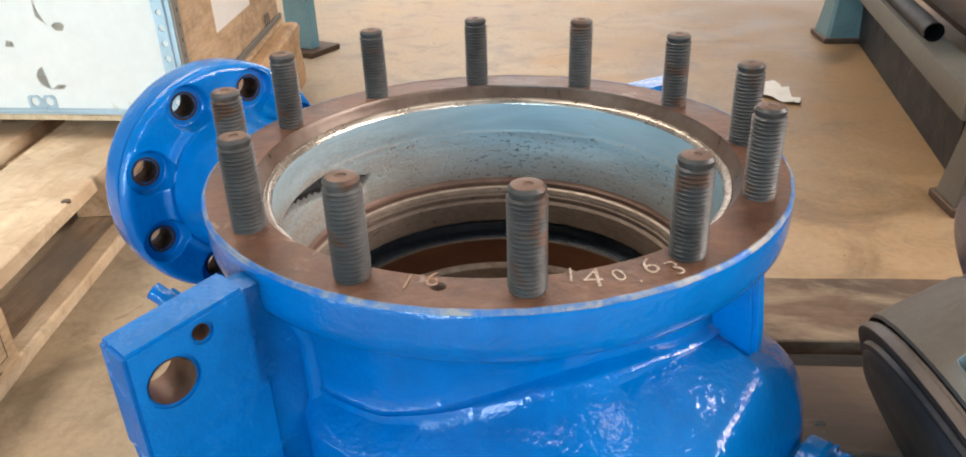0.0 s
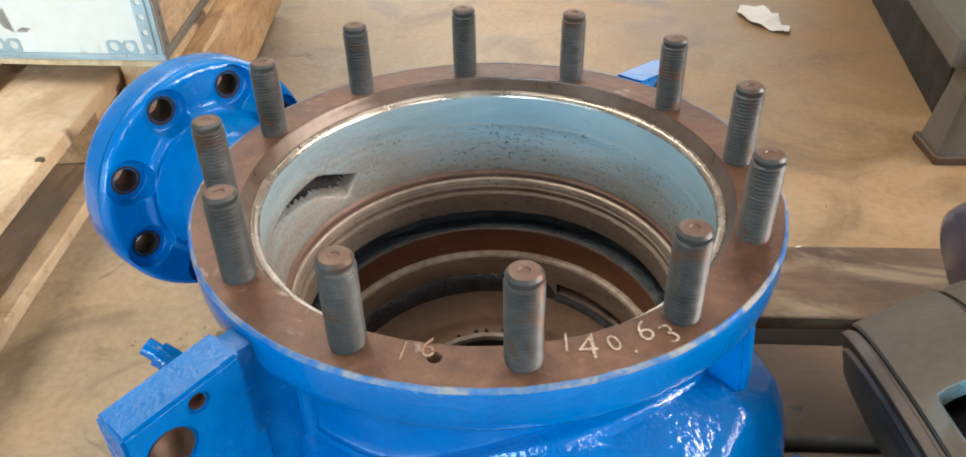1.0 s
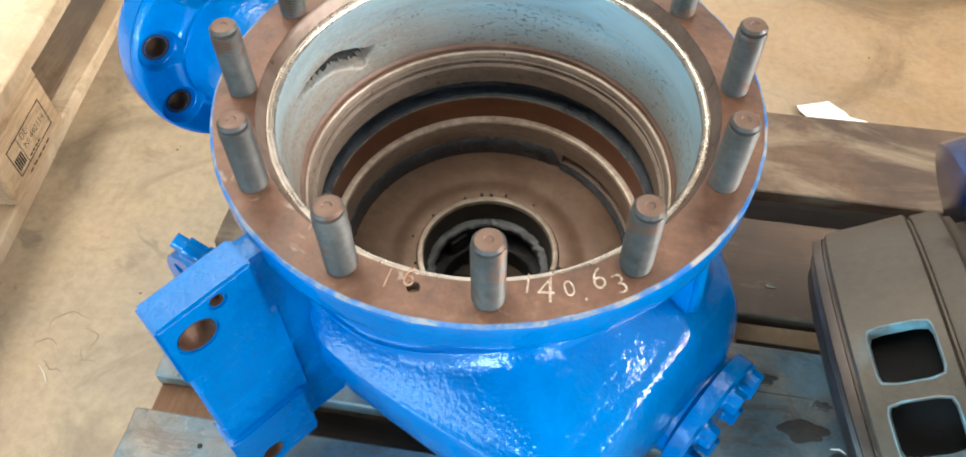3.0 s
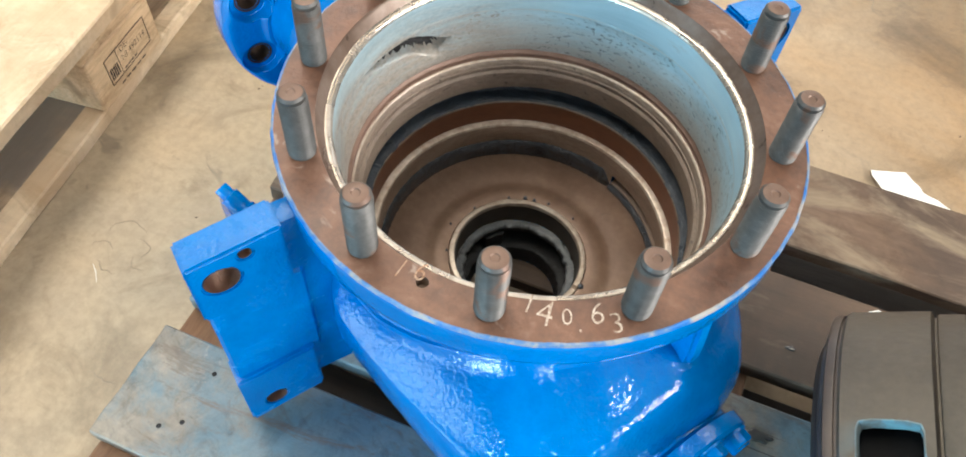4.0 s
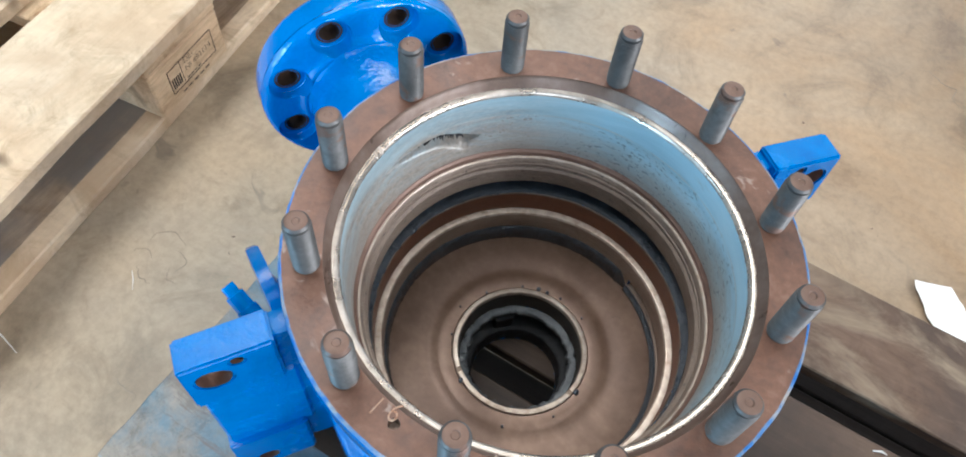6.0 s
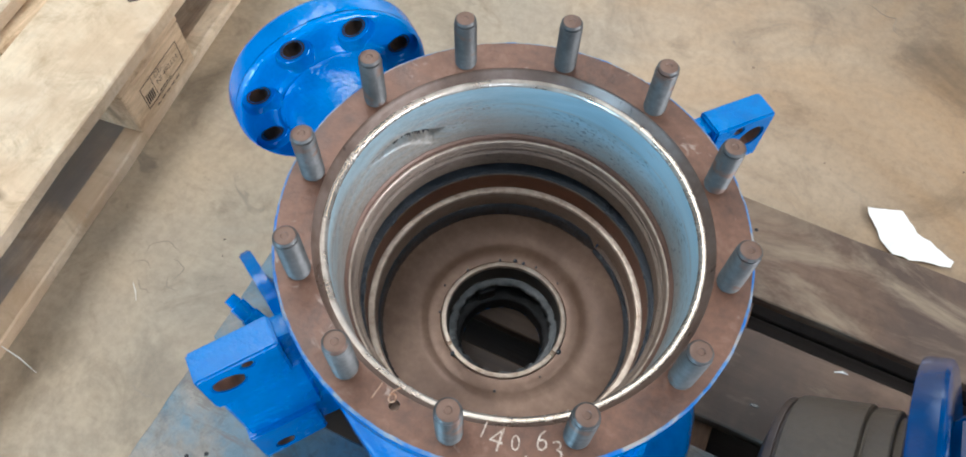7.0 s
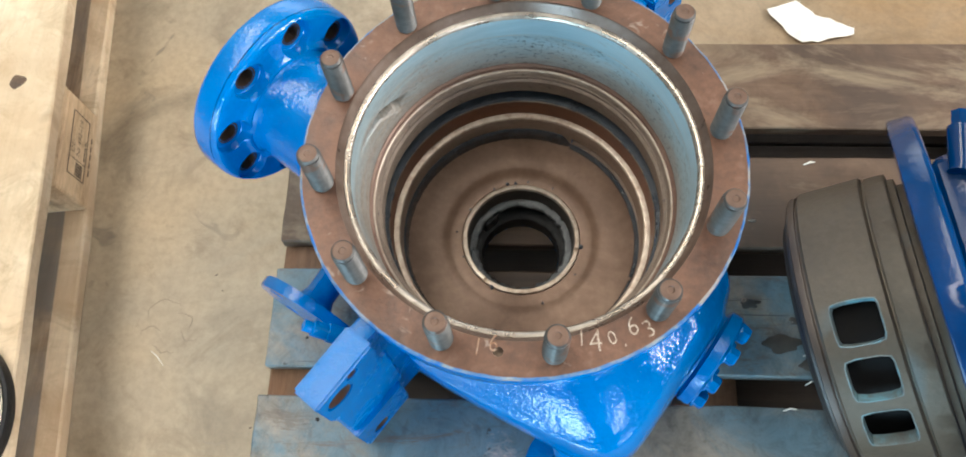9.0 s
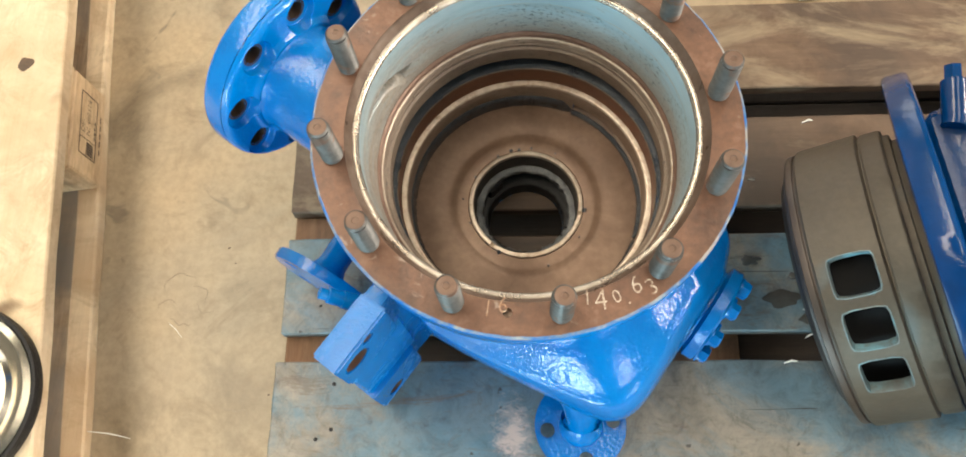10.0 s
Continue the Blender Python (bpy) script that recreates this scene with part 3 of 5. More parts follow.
def frame_of(at, z_dir, x_dir):
    """A matrix whose z looks along z_dir and whose x lies near x_dir."""
    z = Vector(z_dir).normalized()
    y = z.cross(Vector(x_dir)).normalized()
    x = y.cross(z)
    return Matrix.Translation(at) @ Matrix((x, y, z)).transposed().to_4x4()


def polar(r, deg, z=0.0):
    return Vector((r * math.cos(radians(deg)), r * math.sin(radians(deg)), z))


def smooth(a, b, x):
    t = min(max((x - a) / (b - a), 0.0), 1.0)
    return t * t * (3 - 2 * t)


# ---- hall ----
# Unseen walls and roof; their openings are placed to suit the lamps.
def hall():
    s, w, h = HALL, WEST, ROOF
    tagged(part("floor", box(w, s, -s, s, -0.2, 0), FLOOR, scale=1), "worn tan concrete workshop floor with stains", "floor", kind="structure")
    n = NORTH
    # The opening in this unseen wall is made for the north fill.
    north = joined(box(w, s, n, n + 0.2, 0, 0.4), box(w, s, n, n + 0.2, 3.0, h), box(w, -1.9, n, n + 0.2, 0.4, 3.0), box(2.9, s, n, n + 0.2, 0.4, 3.0))
    tagged(part("wall_north", north, WALL, scale=1), "unseen grey wall with an opening for the added lamp", "wall", kind="structure")
    east = joined(box(s, s + 0.2, -s, s, 0, 2.3), box(s, s + 0.2, -s, s, 3.9, h), box(s, s + 0.2, -s, -2.85, 2.3, 3.9), box(s, s + 0.2, 3.25, s, 2.3, 3.9))
    tagged(part("wall_east", east, WALL, scale=1), "grey workshop wall with a high window band", "wall", kind="structure")
    south = joined(box(w, -3.1, -s - 0.2, -s, 0, h), box(-1.1, 3.35, -s - 0.2, -s, 0, h), box(5.85, s, -s - 0.2, -s, 0, h), box(-3.1, -1.1, -s - 0.2, -s, 2.75, h), box(-3.1, -1.1, -s - 0.2, -s, 0, 0.25),
                   box(3.35, 5.85, -s - 0.2, -s, 0, 2.9), box(3.35, 5.85, -s - 0.2, -s, 4.5, h))
    tagged(part("wall_south", south, WALL, scale=1), "grey workshop wall with a low and a high window", "wall", kind="structure")
    west = joined(box(w - 0.2, w, -s, -4.7, 0, h), box(w - 0.2, w, -2.1, s, 0, h), box(w - 0.2, w, -4.7, -2.1, 1.75, h), box(w - 0.2, w, -4.7, -2.1, 0, 0.1))
    tagged(part("wall_west", west, WALL, scale=1), "grey workshop wall with a wide low opening", "wall", kind="structure")
    slabs = [box(a, b, -s, s, h, h + 0.15) for a, b in ((w, -3.05), (-1.35, 0.6), (2.0, s))]
    slabs += [box(a, b, q, r, h, h + 0.15) for a, b in ((-3.05, -1.35), (0.6, 2.0)) for q, r in ((-s, -1.3), (5.8, s))]
    roof = joined(*slabs)
    tagged(part("ceiling", roof, ROOFING, scale=1), "grey sheet roof with long skylights", "ceiling", kind="structure")


hall()


def floor_scratches():
    """Shallow curling scrape marks in the concrete."""
    arcs = [((-0.60, -0.055), 0.030, 20, 210), ((-0.575, -0.07), 0.022, -60, 120), ((-0.55, -0.085), 0.018, 150, 330), ((-0.62, -0.09), 0.016, 0, 200), ((-0.585, -0.095), 0.03, 200, 300), ((-0.50, -0.30), 0.05, 30, 110),
            ((0.30, 0.95), 0.16, 20, 80), ((0.10, 1.05), 0.22, 60, 110)]
    for (cx, cy), r, a0, a1 in arcs:
        pts = []
        for k in range(15):
            a = radians(a0 + (a1 - a0) * k / 14)
            q = r * (1 + 0.25 * noise.noise(Vector((k * 0.5, cx * 9, cy * 9))))
            pts.append((cx + q * math.cos(a), cy + 0.8 * q * math.sin(a), -0.0006))
        part("scrape_mark", tube(pts, [0.0004 + 0.0010 * math.sin(math.pi * k / 14) for k in range(15)], 6), SCRAPE, FLOOR_OB, "thin dark scrape mark")


FLOOR_OB = bpy.data.objects["floor"]
floor_scratches()


# ---- pump casing ----
TOP = 0.5        # height of the flange face
STUD_R = 0.2195  # radius of the stud circle
FOOT_AZ = 52.0   # bearing of the two feet
LOBE = [(-0.165, -0.135), (-0.150, -0.160), (-0.125, -0.201), (-0.091, -0.221), (-0.043, -0.247), (-0.007, -0.265), (0.032, -0.284), (0.068, -0.302), (0.091, -0.310), (0.112, -0.3095), (0.134, -0.297), (0.151, -0.276),
        (0.167, -0.253), (0.184, -0.229), (0.222, -0.177), (0.252, -0.136), (0.266, -0.088), (0.258, -0.035), (0.235, 0.015), (0.205, 0.060)]  # outline of the volute lobe in plan
# along the lobe: bearing, height where its top meets the barrel, height and reach of the top's outer edge, height of its widest line, foot radius
RISE = [(-180, 0.400, 0.380, 0.90, 0.330, 0.170), (-130, 0.388, 0.366, 0.90, 0.335, 0.165), (-122, 0.380, 0.360, 0.92, 0.335, 0.165), (-109, 0.380, 0.356, 0.90, 0.335, 0.165), (-97, 0.394, 0.358, 0.88, 0.332, 0.170),
        (-84, 0.412, 0.362, 0.86, 0.325, 0.180), (-75, 0.421, 0.368, 0.82, 0.315, 0.19), (-66, 0.424, 0.378, 0.76, 0.305, 0.20), (-55, 0.423, 0.391, 0.66, 0.298, 0.205), (-39, 0.412, 0.402, 0.50, 0.292, 0.21),
        (-25, 0.402, 0.376, 0.45, 0.288, 0.21), (-8, 0.388, 0.350, 0.40, 0.280, 0.205), (20, 0.380, 0.340, 0.40, 0.280, 0.19), (180, 0.400, 0.380, 0.90, 0.330, 0.170)]


def rise(deg):
    """The lobe's heights at a bearing, between the rows of RISE."""
    deg = (deg + 180) % 360 - 180
    for p, q in zip(RISE, RISE[1:]):
        if p[0] <= deg <= q[0]:
            k = (deg - p[0]) / (q[0] - p[0])
            return [a + (b - a) * k for a, b in zip(p[1:], q[1:])]


def lobe_radius(deg):
    """Distance from the axis to the outline of the lobe, or the barrel's radius beside it."""
    d = polar(1, deg)
    best = 0.2125
    for (ax, ay), (bx, by) in zip(LOBE, LOBE[1:]):
        ex, ey = bx - ax, by - ay
        den = d.x * ey - d.y * ex
        if abs(den) > 1e-9:
            t = (ax * ey - ay * ex) / den
            k = (ax * d.y - ay * d.x) / den
            if t > 0 and 0 <= k <= 1:
                best = max(best, t)
    return best


def casing_shell():
    rim = [(0.2424, 0.4990), (0.2442, 0.4965), (0.2447, 0.492), (0.2447, 0.474), (0.2437, 0.467), (0.2400, 0.460), (0.231, 0.452), (0.222, 0.446), (0.2155, 0.440)]
    n = 240
    rows = [[(r * math.cos(2 * math.pi * i / n), r * math.sin(2 * math.pi * i / n), z) for i in range(n)] for r, z in rim]
    az = [(i * 360 / n + 180) % 360 - 180 for i in range(n)]
    raw = [lobe_radius(a) for a in az]
    out = [sum(raw[(i + k) % n] for k in range(-1, 2)) / 3 for i in range(n)]
    heights = [rise(a) for a in az]
    cols = []
    for a, reach, (zj, ze, fe, zs, low) in zip(az, out, heights):
        top = reach - 0.2125
        lip = smooth(-150, -132, a) * smooth(-28, -44, a)
        col = [(0.2125, zj + 0.016), (0.2127, zj + 0.009 - 0.003 * lip), (0.2125 + 0.03 * top + 0.0012 * lip, zj + 0.005 - 0.001 * lip), (0.2125 + 0.06 * top + 0.0028 * lip, zj + 0.0030 + 0.0006 * lip), (0.2125 + 0.10 * top + 0.0020 * lip, zj + 0.0005 + 0.0006 * lip)]
        for k in (0.18, 0.35, 0.55, 0.75, 0.9):
            col.append((0.2125 + top * fe * k, zj + (ze - zj) * (k - 0.10 * math.sin(math.pi * k))))
        for k in range(8):
            t = math.pi / 2 * k / 7
            col.append((0.2125 + top * (fe + (1 - fe) * math.sin(t)), zs + (ze - zs) * math.cos(t)))
        under = [(0.995, 0.10), (0.96, 0.25), (0.88, 0.42), (0.74, 0.60), (0.55, 0.76), (0.30, 0.89), (0.08, 0.97), (0.0, 1.0)]
        for f, k in under:
            col.append((low + (reach - low) * f, zs + (0.185 - zs) * k))
        cols.append(col)
    for q in range(len(cols[0])):
        row = []
        for a, col in zip(az, cols):
            r, z = col[q]
            d = polar(1, a)
            r += 0.0014 * noise.noise(Vector((d.x * 2.6, d.y * 2.6, z * 9))) + 0.0005 * noise.noise(Vector((d.x * 11, d.y * 11, z * 40)))
            row.append((r * d.x, r * d.y, z))
        rows.append(row)
    low = [(0.158, 0.178), (0.15, 0.170), (0.13, 0.165), (0.105, 0.163), (0.10, 0.1515), (0.0556, 0.1515)]
    rows += [[(r * math.cos(2 * math.pi * i / n), r * math.sin(2 * math.pi * i / n), z) for i in range(n)] for r, z in low]
    return ring_loft(rows)


def bore_wall():
    """The upper bore: a smooth band, a fine ledge, a pitted taper, and the scooped mouth of the outlet on one side."""
    n = 480
    levels = [0.4830, 0.478, 0.470, 0.462, 0.456, 0.4535, 0.4525, 0.4505, 0.449] + [0.4475 - 0.0013 * k for k in range(24)] + [0.415, 0.411, 0.407, 0.403, 0.399, 0.3975]
    rows, mouth_shade = [], []
    for z in levels:
        row, flags = [], []
        for i in range(n):
            deg = i * 360 / n
            crest = 0.4480 - 0.020 * smooth(157, 139, deg) + 0.0004 * noise.noise(Vector((deg * 0.2, 3, 1)))
            span = smooth(138.5, 143, deg) * smooth(206, 187, deg)
            mouth = crest - (0.0205 - 0.0105 * smooth(153, 182, deg)) * smooth(138.5, 146, deg) * smooth(190, 178, deg) + 0.0005 * noise.noise(Vector((deg * 0.3, 9, 4)))
            under = smooth(crest + 0.0009, crest - 0.0009, z)
            deep = 0.0195 * smooth(mouth - 0.0040, mouth + 0.0030, z) * under
            depth = span * (deep + 0.007 * min(1.0, max(0.0, (z - 0.400) / 0.032)) * under * smooth(mouth, mouth - 0.004, z))
            base = 0.1919 - 0.0006 * smooth(0.4535, 0.4505, z) - 0.0053 * smooth(0.450, 0.396, z)
            r = base + depth + 0.0003 * noise.noise(Vector((deg * 0.12, z * 60, 8)))
            row.append((r * math.cos(radians(deg)), r * math.sin(radians(deg)), z))
            # Flagged faces take the dark material, painting the shade of a deep passage.
            flags.append(int(span > 0.3 and mouth - 0.0002 < z < crest - 0.0003))
        rows.append(row)
        mouth_shade.append(flags)
    bm = ring_loft(rows)
    bm.faces.ensure_lookup_table()
    for q in range(len(levels) - 1):
        for i in range(n):
            bm.faces[q * n + i].material_index = min(mouth_shade[p][j % n] for p in (q, q + 1) for j in (i, i + 1))
    return bm


def stud_mesh():
    """A threaded stud, standing on z = 0."""
    r, h, pitch = 0.0126, 0.0705, 0.0031
    prof = [(r * 0.95, -0.004), (r * 0.95, 0.001)]
    z = 0.002
    while z < h - 0.0068:
        prof += [(r * 0.855, z), (r * 0.985, z + pitch * 0.42), (r, z + pitch * 0.50), (r * 0.985, z + pitch * 0.58), (r * 0.855, z + pitch * 0.98)]
        z += pitch
    prof += [(r * 0.89, h - 0.0048), (r * 0.93, h - 0.0036), (r * 0.93, h - 0.0022), (r * 0.78, h)]
    return prof, h, r


def foot(side):
    """One mounting foot: a thick web with a drilled upper and lower pad. side is the sign along the foot line."""
    a = 0.258
    b = 0.343
    web = joined(box(0.2075, a + 0.006, -0.003, 0.017, 0.20, 0.474, 0.003, 1), box(a - 0.01, b - 0.003, -0.006, 0.018, 0.262, 0.414, 0.003, 1))
    upper = plate([(a, 0.412), (b, 0.402), (b, 0.484), (a, 0.494)], [(0.317, 0.4525, 0.0160), (0.2925, 0.4765, 0.0058)], 0.034, 0.0025)
    lower = plate([(a, 0.186), (b, 0.174), (b, 0.268), (a, 0.276)], [(0.311, 0.2045, 0.0118)], 0.034, 0.0025)
    turn = Matrix(((1, 0, 0, 0), (0, 0, -1, -0.0125), (0, 1, 0, 0), (0, 0, 0, 1)))
    upper.transform(turn)
    lower.transform(turn)
    crown = box(0.2085, a + 0.004, -0.004, 0.021, 0.455, 0.488, 0.005, 2)
    bm = joined(web, upper, lower, crown)
    if side < 0:
        bm.transform(Matrix.Diagonal((-1, 1, 1, 1)))
    shift = Matrix.Translation((-0.788 * 0.018, 0.616 * 0.018, 0)) if side > 0 else Matrix()
    return bm, shift @ pose(0, 0, 0, 0, 0, FOOT_AZ)


def hexagon(r, h, washer=0.0):
    bms = [lathe([(0.0001, h), (r * 0.82, h), (r, h * 0.86), (r, 0.0)], 6)]
    if washer:
        bms.append(lathe([(washer, 0.0), (washer, 0.0025), (r * 0.7, 0.0025)], 24))
    return joined(*bms)


def text_mesh(characters, size):
    """Characters in the built-in font as a flat mesh in xy, centred."""
    cu = bpy.data.curves.new("letters", "FONT")
    cu.body, cu.size, cu.align_x, cu.align_y, cu.offset = characters, size, "CENTER", "CENTER", -0.013 * size
    cu.resolution_u = 3
    ob = bpy.data.objects.new("letters", cu)
    scene.collection.objects.link(ob)
    bpy.context.view_layer.update()
    me = bpy.data.meshes.new_from_object(ob.evaluated_get(bpy.context.evaluated_depsgraph_get()))
    bpy.data.objects.remove(ob)
    bm = bmesh.new()
    bm.from_mesh(me)
    bpy.data.meshes.remove(me)
    return bm


def pump_casing():
    pump = thing("pump_casing", "open blue cast pump casing with rusty studded flange, on a pallet", "pump casing")
    part("body", casing_shell(), BLUE, pump, "glossy blue painted casting", 50)
    # flange face: a flat rusty ring with one small tapped hole
    bm = bmesh.new()
    for lp in (circle(0.2426, 144), circle(0.2056, 144), circle(0.0052, 18, -0.0215, -0.2165)):
        vs = [bm.verts.new((x, y, TOP)) for x, y in lp]
        for a, b in zip(vs, vs[1:] + vs[:1]):
            bm.edges.new((a, b))
    bmesh.ops.triangle_fill(bm, edges=bm.edges[:], use_beauty=True)
    lip = bmesh.ops.extrude_edge_only(bm, edges=[e for e in bm.edges if e.is_boundary])
    bmesh.ops.translate(bm, verts=[g for g in lip["geom"] if isinstance(g, bmesh.types.BMVert)], vec=(0, 0, -0.004))
    part("flange_face", bm, RUST, pump, "brown rusty machined flange face", 40)
    part("worn_edge", lathe([(0.2448, 0.4972), (0.2442, 0.4990), (0.2431, 0.5003), (0.2417, 0.5003)], 180, wobble=lambda t, r, z: 0.0009 * noise.noise(Vector((math.cos(t) * 17, math.sin(t) * 17, z * 90)))), CHIPPED, pump, "scraped bare edge of the flange")
    part("tapped_hole", lathe([(0.0052, 0.4995), (0.0046, 0.490), (0.0001, 0.489)], 18), DIRTY, pump, m=Matrix.Translation((-0.0215, -0.2165, 0)))
    fret = lambda t, r, z: 0.0004 * noise.noise(Vector((math.cos(t) * 12, math.sin(t) * 12, z * 30)))
    part("register", lathe([(0.2056, 0.4998), (0.2050, 0.4975), (0.2032, 0.4955), (0.2005, 0.4895), (0.1990, 0.4874)], 180), REGISTER, pump, "grey worn sloping register of the bore")
    part("bore_edge", lathe([(0.1992, 0.4874), (0.1984, 0.4880), (0.1952, 0.4876), (0.1936, 0.4866), (0.1922, 0.4842), (0.1918, 0.4828)], 220, wobble=fret), BORE_EDGE, pump, "bright machined bore edge")
    part("upper_bore", bore_wall(), [BORE, IRON], pump, "grey-blue bore wall, pitted towards its foot", 50)
    part("bore_step", lathe([(0.1862, 0.3985), (0.1852, 0.3960), (0.1832, 0.3945), (0.1828, 0.3925), (0.1842, 0.3915), (0.1842, 0.3900), (0.1826, 0.3890)], 180), STEP_BROWN, pump, "brown turned step")
    part("step_edge", lathe([(0.1828, 0.3888), (0.1822, 0.3891), (0.1810, 0.3886), (0.1802, 0.3874)], 180, wobble=fret), BRIGHT, pump, "bright machined step edge")
    part("middle_bore", lathe([(0.1803, 0.3876), (0.1788, 0.3852), (0.1781, 0.3840), (0.1777, 0.3815), (0.1765, 0.3808), (0.1763, 0.3790), (0.1772, 0.3783), (0.1772, 0.3755), (0.1750, 0.3742), (0.1738, 0.3728), (0.1736, 0.3600), (0.1740, 0.3500)], 180), DUSTY, pump,
         "dusty grooved middle bore")
    rag = lambda t, r, z: 0.0021 * noise.noise(Vector((math.cos(t) * 9, math.sin(t) * 9, z * 60))) + 0.0010 * noise.noise(Vector((math.cos(t) * 34, math.sin(t) * 34, z * 60)))
    sag = lambda t: 0.0022 * noise.noise(Vector((math.cos(t) * 7, math.sin(t) * 7, 2))) + 0.0012 * noise.noise(Vector((math.cos(t) * 26, math.sin(t) * 26, 5)))
    slot = lathe([(0.1741, 0.3500), (0.1746, 0.3492), (0.1775, 0.3480), (0.188, 0.345), (0.193, 0.338), (0.187, 0.3315), (0.1765, 0.3295), (0.1730, 0.3285), (0.1716, 0.3272)], 240, wobble=rag)
    for v in slot.verts:
        if v.co.z > 0.347:
            v.co.z += sag(math.atan2(v.co.y, v.co.x))
    part("volute_slot", slot, BLACK_PAINT, pump, "black painted ragged volute slot")
    part("band_lip", lathe([(0.1722, 0.3276), (0.1714, 0.3280), (0.1708, 0.3270), (0.1708, 0.3255)], 180, wobble=fret), DUSTY, pump, "pale lip over the rusty band")
    part("lower_band", lathe([(0.1708, 0.3256), (0.1706, 0.312), (0.1708, 0.2955)], 180), RED_RUST, pump, "red-brown rusty band")
    part("lower_edge", lathe([(0.1709, 0.2957), (0.1701, 0.2962), (0.1660, 0.2958), (0.1634, 0.2950), (0.1620, 0.2925)], 180, wobble=fret), BRIGHT, pump, "bright machined edge of the lower bore")
    part("lower_bore", lathe([(0.1621, 0.2927), (0.1612, 0.2900), (0.1610, 0.2670), (0.1618, 0.2440)], 200, 64, 340), DIRTY, pump, "dirty lower bore")
    part("lower_bore", lathe([(0.1621, 0.2927), (0.1612, 0.2900), (0.1610, 0.2672), (0.1720, 0.2660), (0.1735, 0.2550), (0.1620, 0.2535), (0.1618, 0.2440)], 70, -20, 64), DIRTY, pump, "lower bore with a dark open gap")
    rings = []
    for i in range(441):
        t = 62 + (342 - 62) * i / 440
        w, k = noise.noise(Vector((t * 0.45, 2, 5))), noise.noise(Vector((t * 1.1, 7, 1)))
        end = smooth(0, 12, i) * smooth(440, 428, i)
        rings.append([polar(0.1615 - (d + 0.0010 * w + 0.0022 * k * (d > 0)) * end, t, 0.2445 + (h + 0.0016 * w) * end) for d, h in ((-0.001, 0.0240), (0.0022, 0.0232), (0.0040, 0.0190), (0.0046, 0.0125), (0.0042, 0.0060), (0.0046, 0.0))])
    part("sealing_bead", ring_loft(rings, False), BEAD, pump, "glossy black sealing bead", 60)
    part("sealing_bead", tube([polar(0.1605 + 0.0006 * noise.noise(Vector((t * 0.6, 1, 3))), t, 0.2470) for t in range(-20, 65, 2)], [0.0046 + 0.0008 * noise.noise(Vector((t * 0.5, 4, 4))) for t in range(-20, 65, 2)], 10), BEAD, pump, "thin black sealing bead")
    part("back_plate", lathe([(0.1618, 0.2442), (0.1560, 0.2446), (0.14, 0.2448), (0.120, 0.2440), (0.1125, 0.2428), (0.1060, 0.2432), (0.1005, 0.2458), (0.0955, 0.2470), (0.088, 0.2472), (0.0826, 0.2464), (0.0812, 0.2440)], 144),
         DISC, pump, "oily brown back plate with a raised boss")
    hub = lathe([(0.0812, 0.2440), (0.0808, 0.2482), (0.0798, 0.2488), (0.0756, 0.2488), (0.0746, 0.2478), (0.0742, 0.2425)], 144, wobble=fret)
    for v in hub.verts:
        a = math.degrees(math.atan2(v.co.y, v.co.x))
        if min(abs(a + 13), abs(a + 128)) < 1.6 and v.co.z > 0.244:
            v.co.z = 0.2440
    part("hub_ring", hub, BRIGHT, pump, "bright machined hub ring with two notches")
    part("hub_bore", lathe([(0.0743, 0.2427), (0.0738, 0.226), (0.0722, 0.2165)], 96), HUB_WALL, pump)
    part("throat_ring", lathe([(0.0726, 0.2150), (0.0716, 0.2168), (0.0650, 0.2164), (0.0628, 0.2150), (0.0618, 0.2130)], 240, wobble=lambda t, r, z: 1.5 * rag(t, r, z)), THROAT, pump, "grey chipped throat ring")
    part("suction_throat", lathe([(0.0619, 0.2134), (0.0630, 0.2060), (0.068, 0.204), (0.080, 0.200), (0.083, 0.190), (0.080, 0.1795)], 96, wobble=rag), IRON, pump, "dark cast iron suction throat")
    part("suction_seat", lathe([(0.081, 0.1805), (0.074, 0.1790), (0.066, 0.1782), (0.0600, 0.1775), (0.0575, 0.1755), (0.0560, 0.168), (0.0555, 0.1516)], 96, wobble=lambda t, r, z: 0.7 * rag(t, r, z)), IRON, pump, "rough cast suction seat, open below")
    part("splitter_vane", box(-0.082, -0.060, -0.014, 0.012, 0.174, 0.205, 0.004, 2, 0.002), IRON, pump, "dark cast splitter vane", m=pose(0, 0, 0, 0, 0, -46))

    # oily grit and drips round the hub
    for a, r, w in ((-8, 0.0835, 0.0032), (-118, 0.082, 0.0030), (96, 0.0838, 0.0022), (104, 0.0845, 0.0026), (118, 0.0836, 0.0018), (84, 0.086, 0.0016), (175, 0.090, 0.0015), (-72, 0.098, 0.0016), (-160, 0.084, 0.0014),
                    (60, 0.088, 0.0013), (150, 0.0835, 0.0017), (-35, 0.0905, 0.0012)):
        b = lathe([(0.0001, 0.0012), (w * 0.6, 0.0010), (w, 0.0), (w, -0.003)], 10, wobble=lambda t, r, z: 0.3 * r * noise.noise(Vector((math.cos(t) * 2, math.sin(t) * 2, a))))
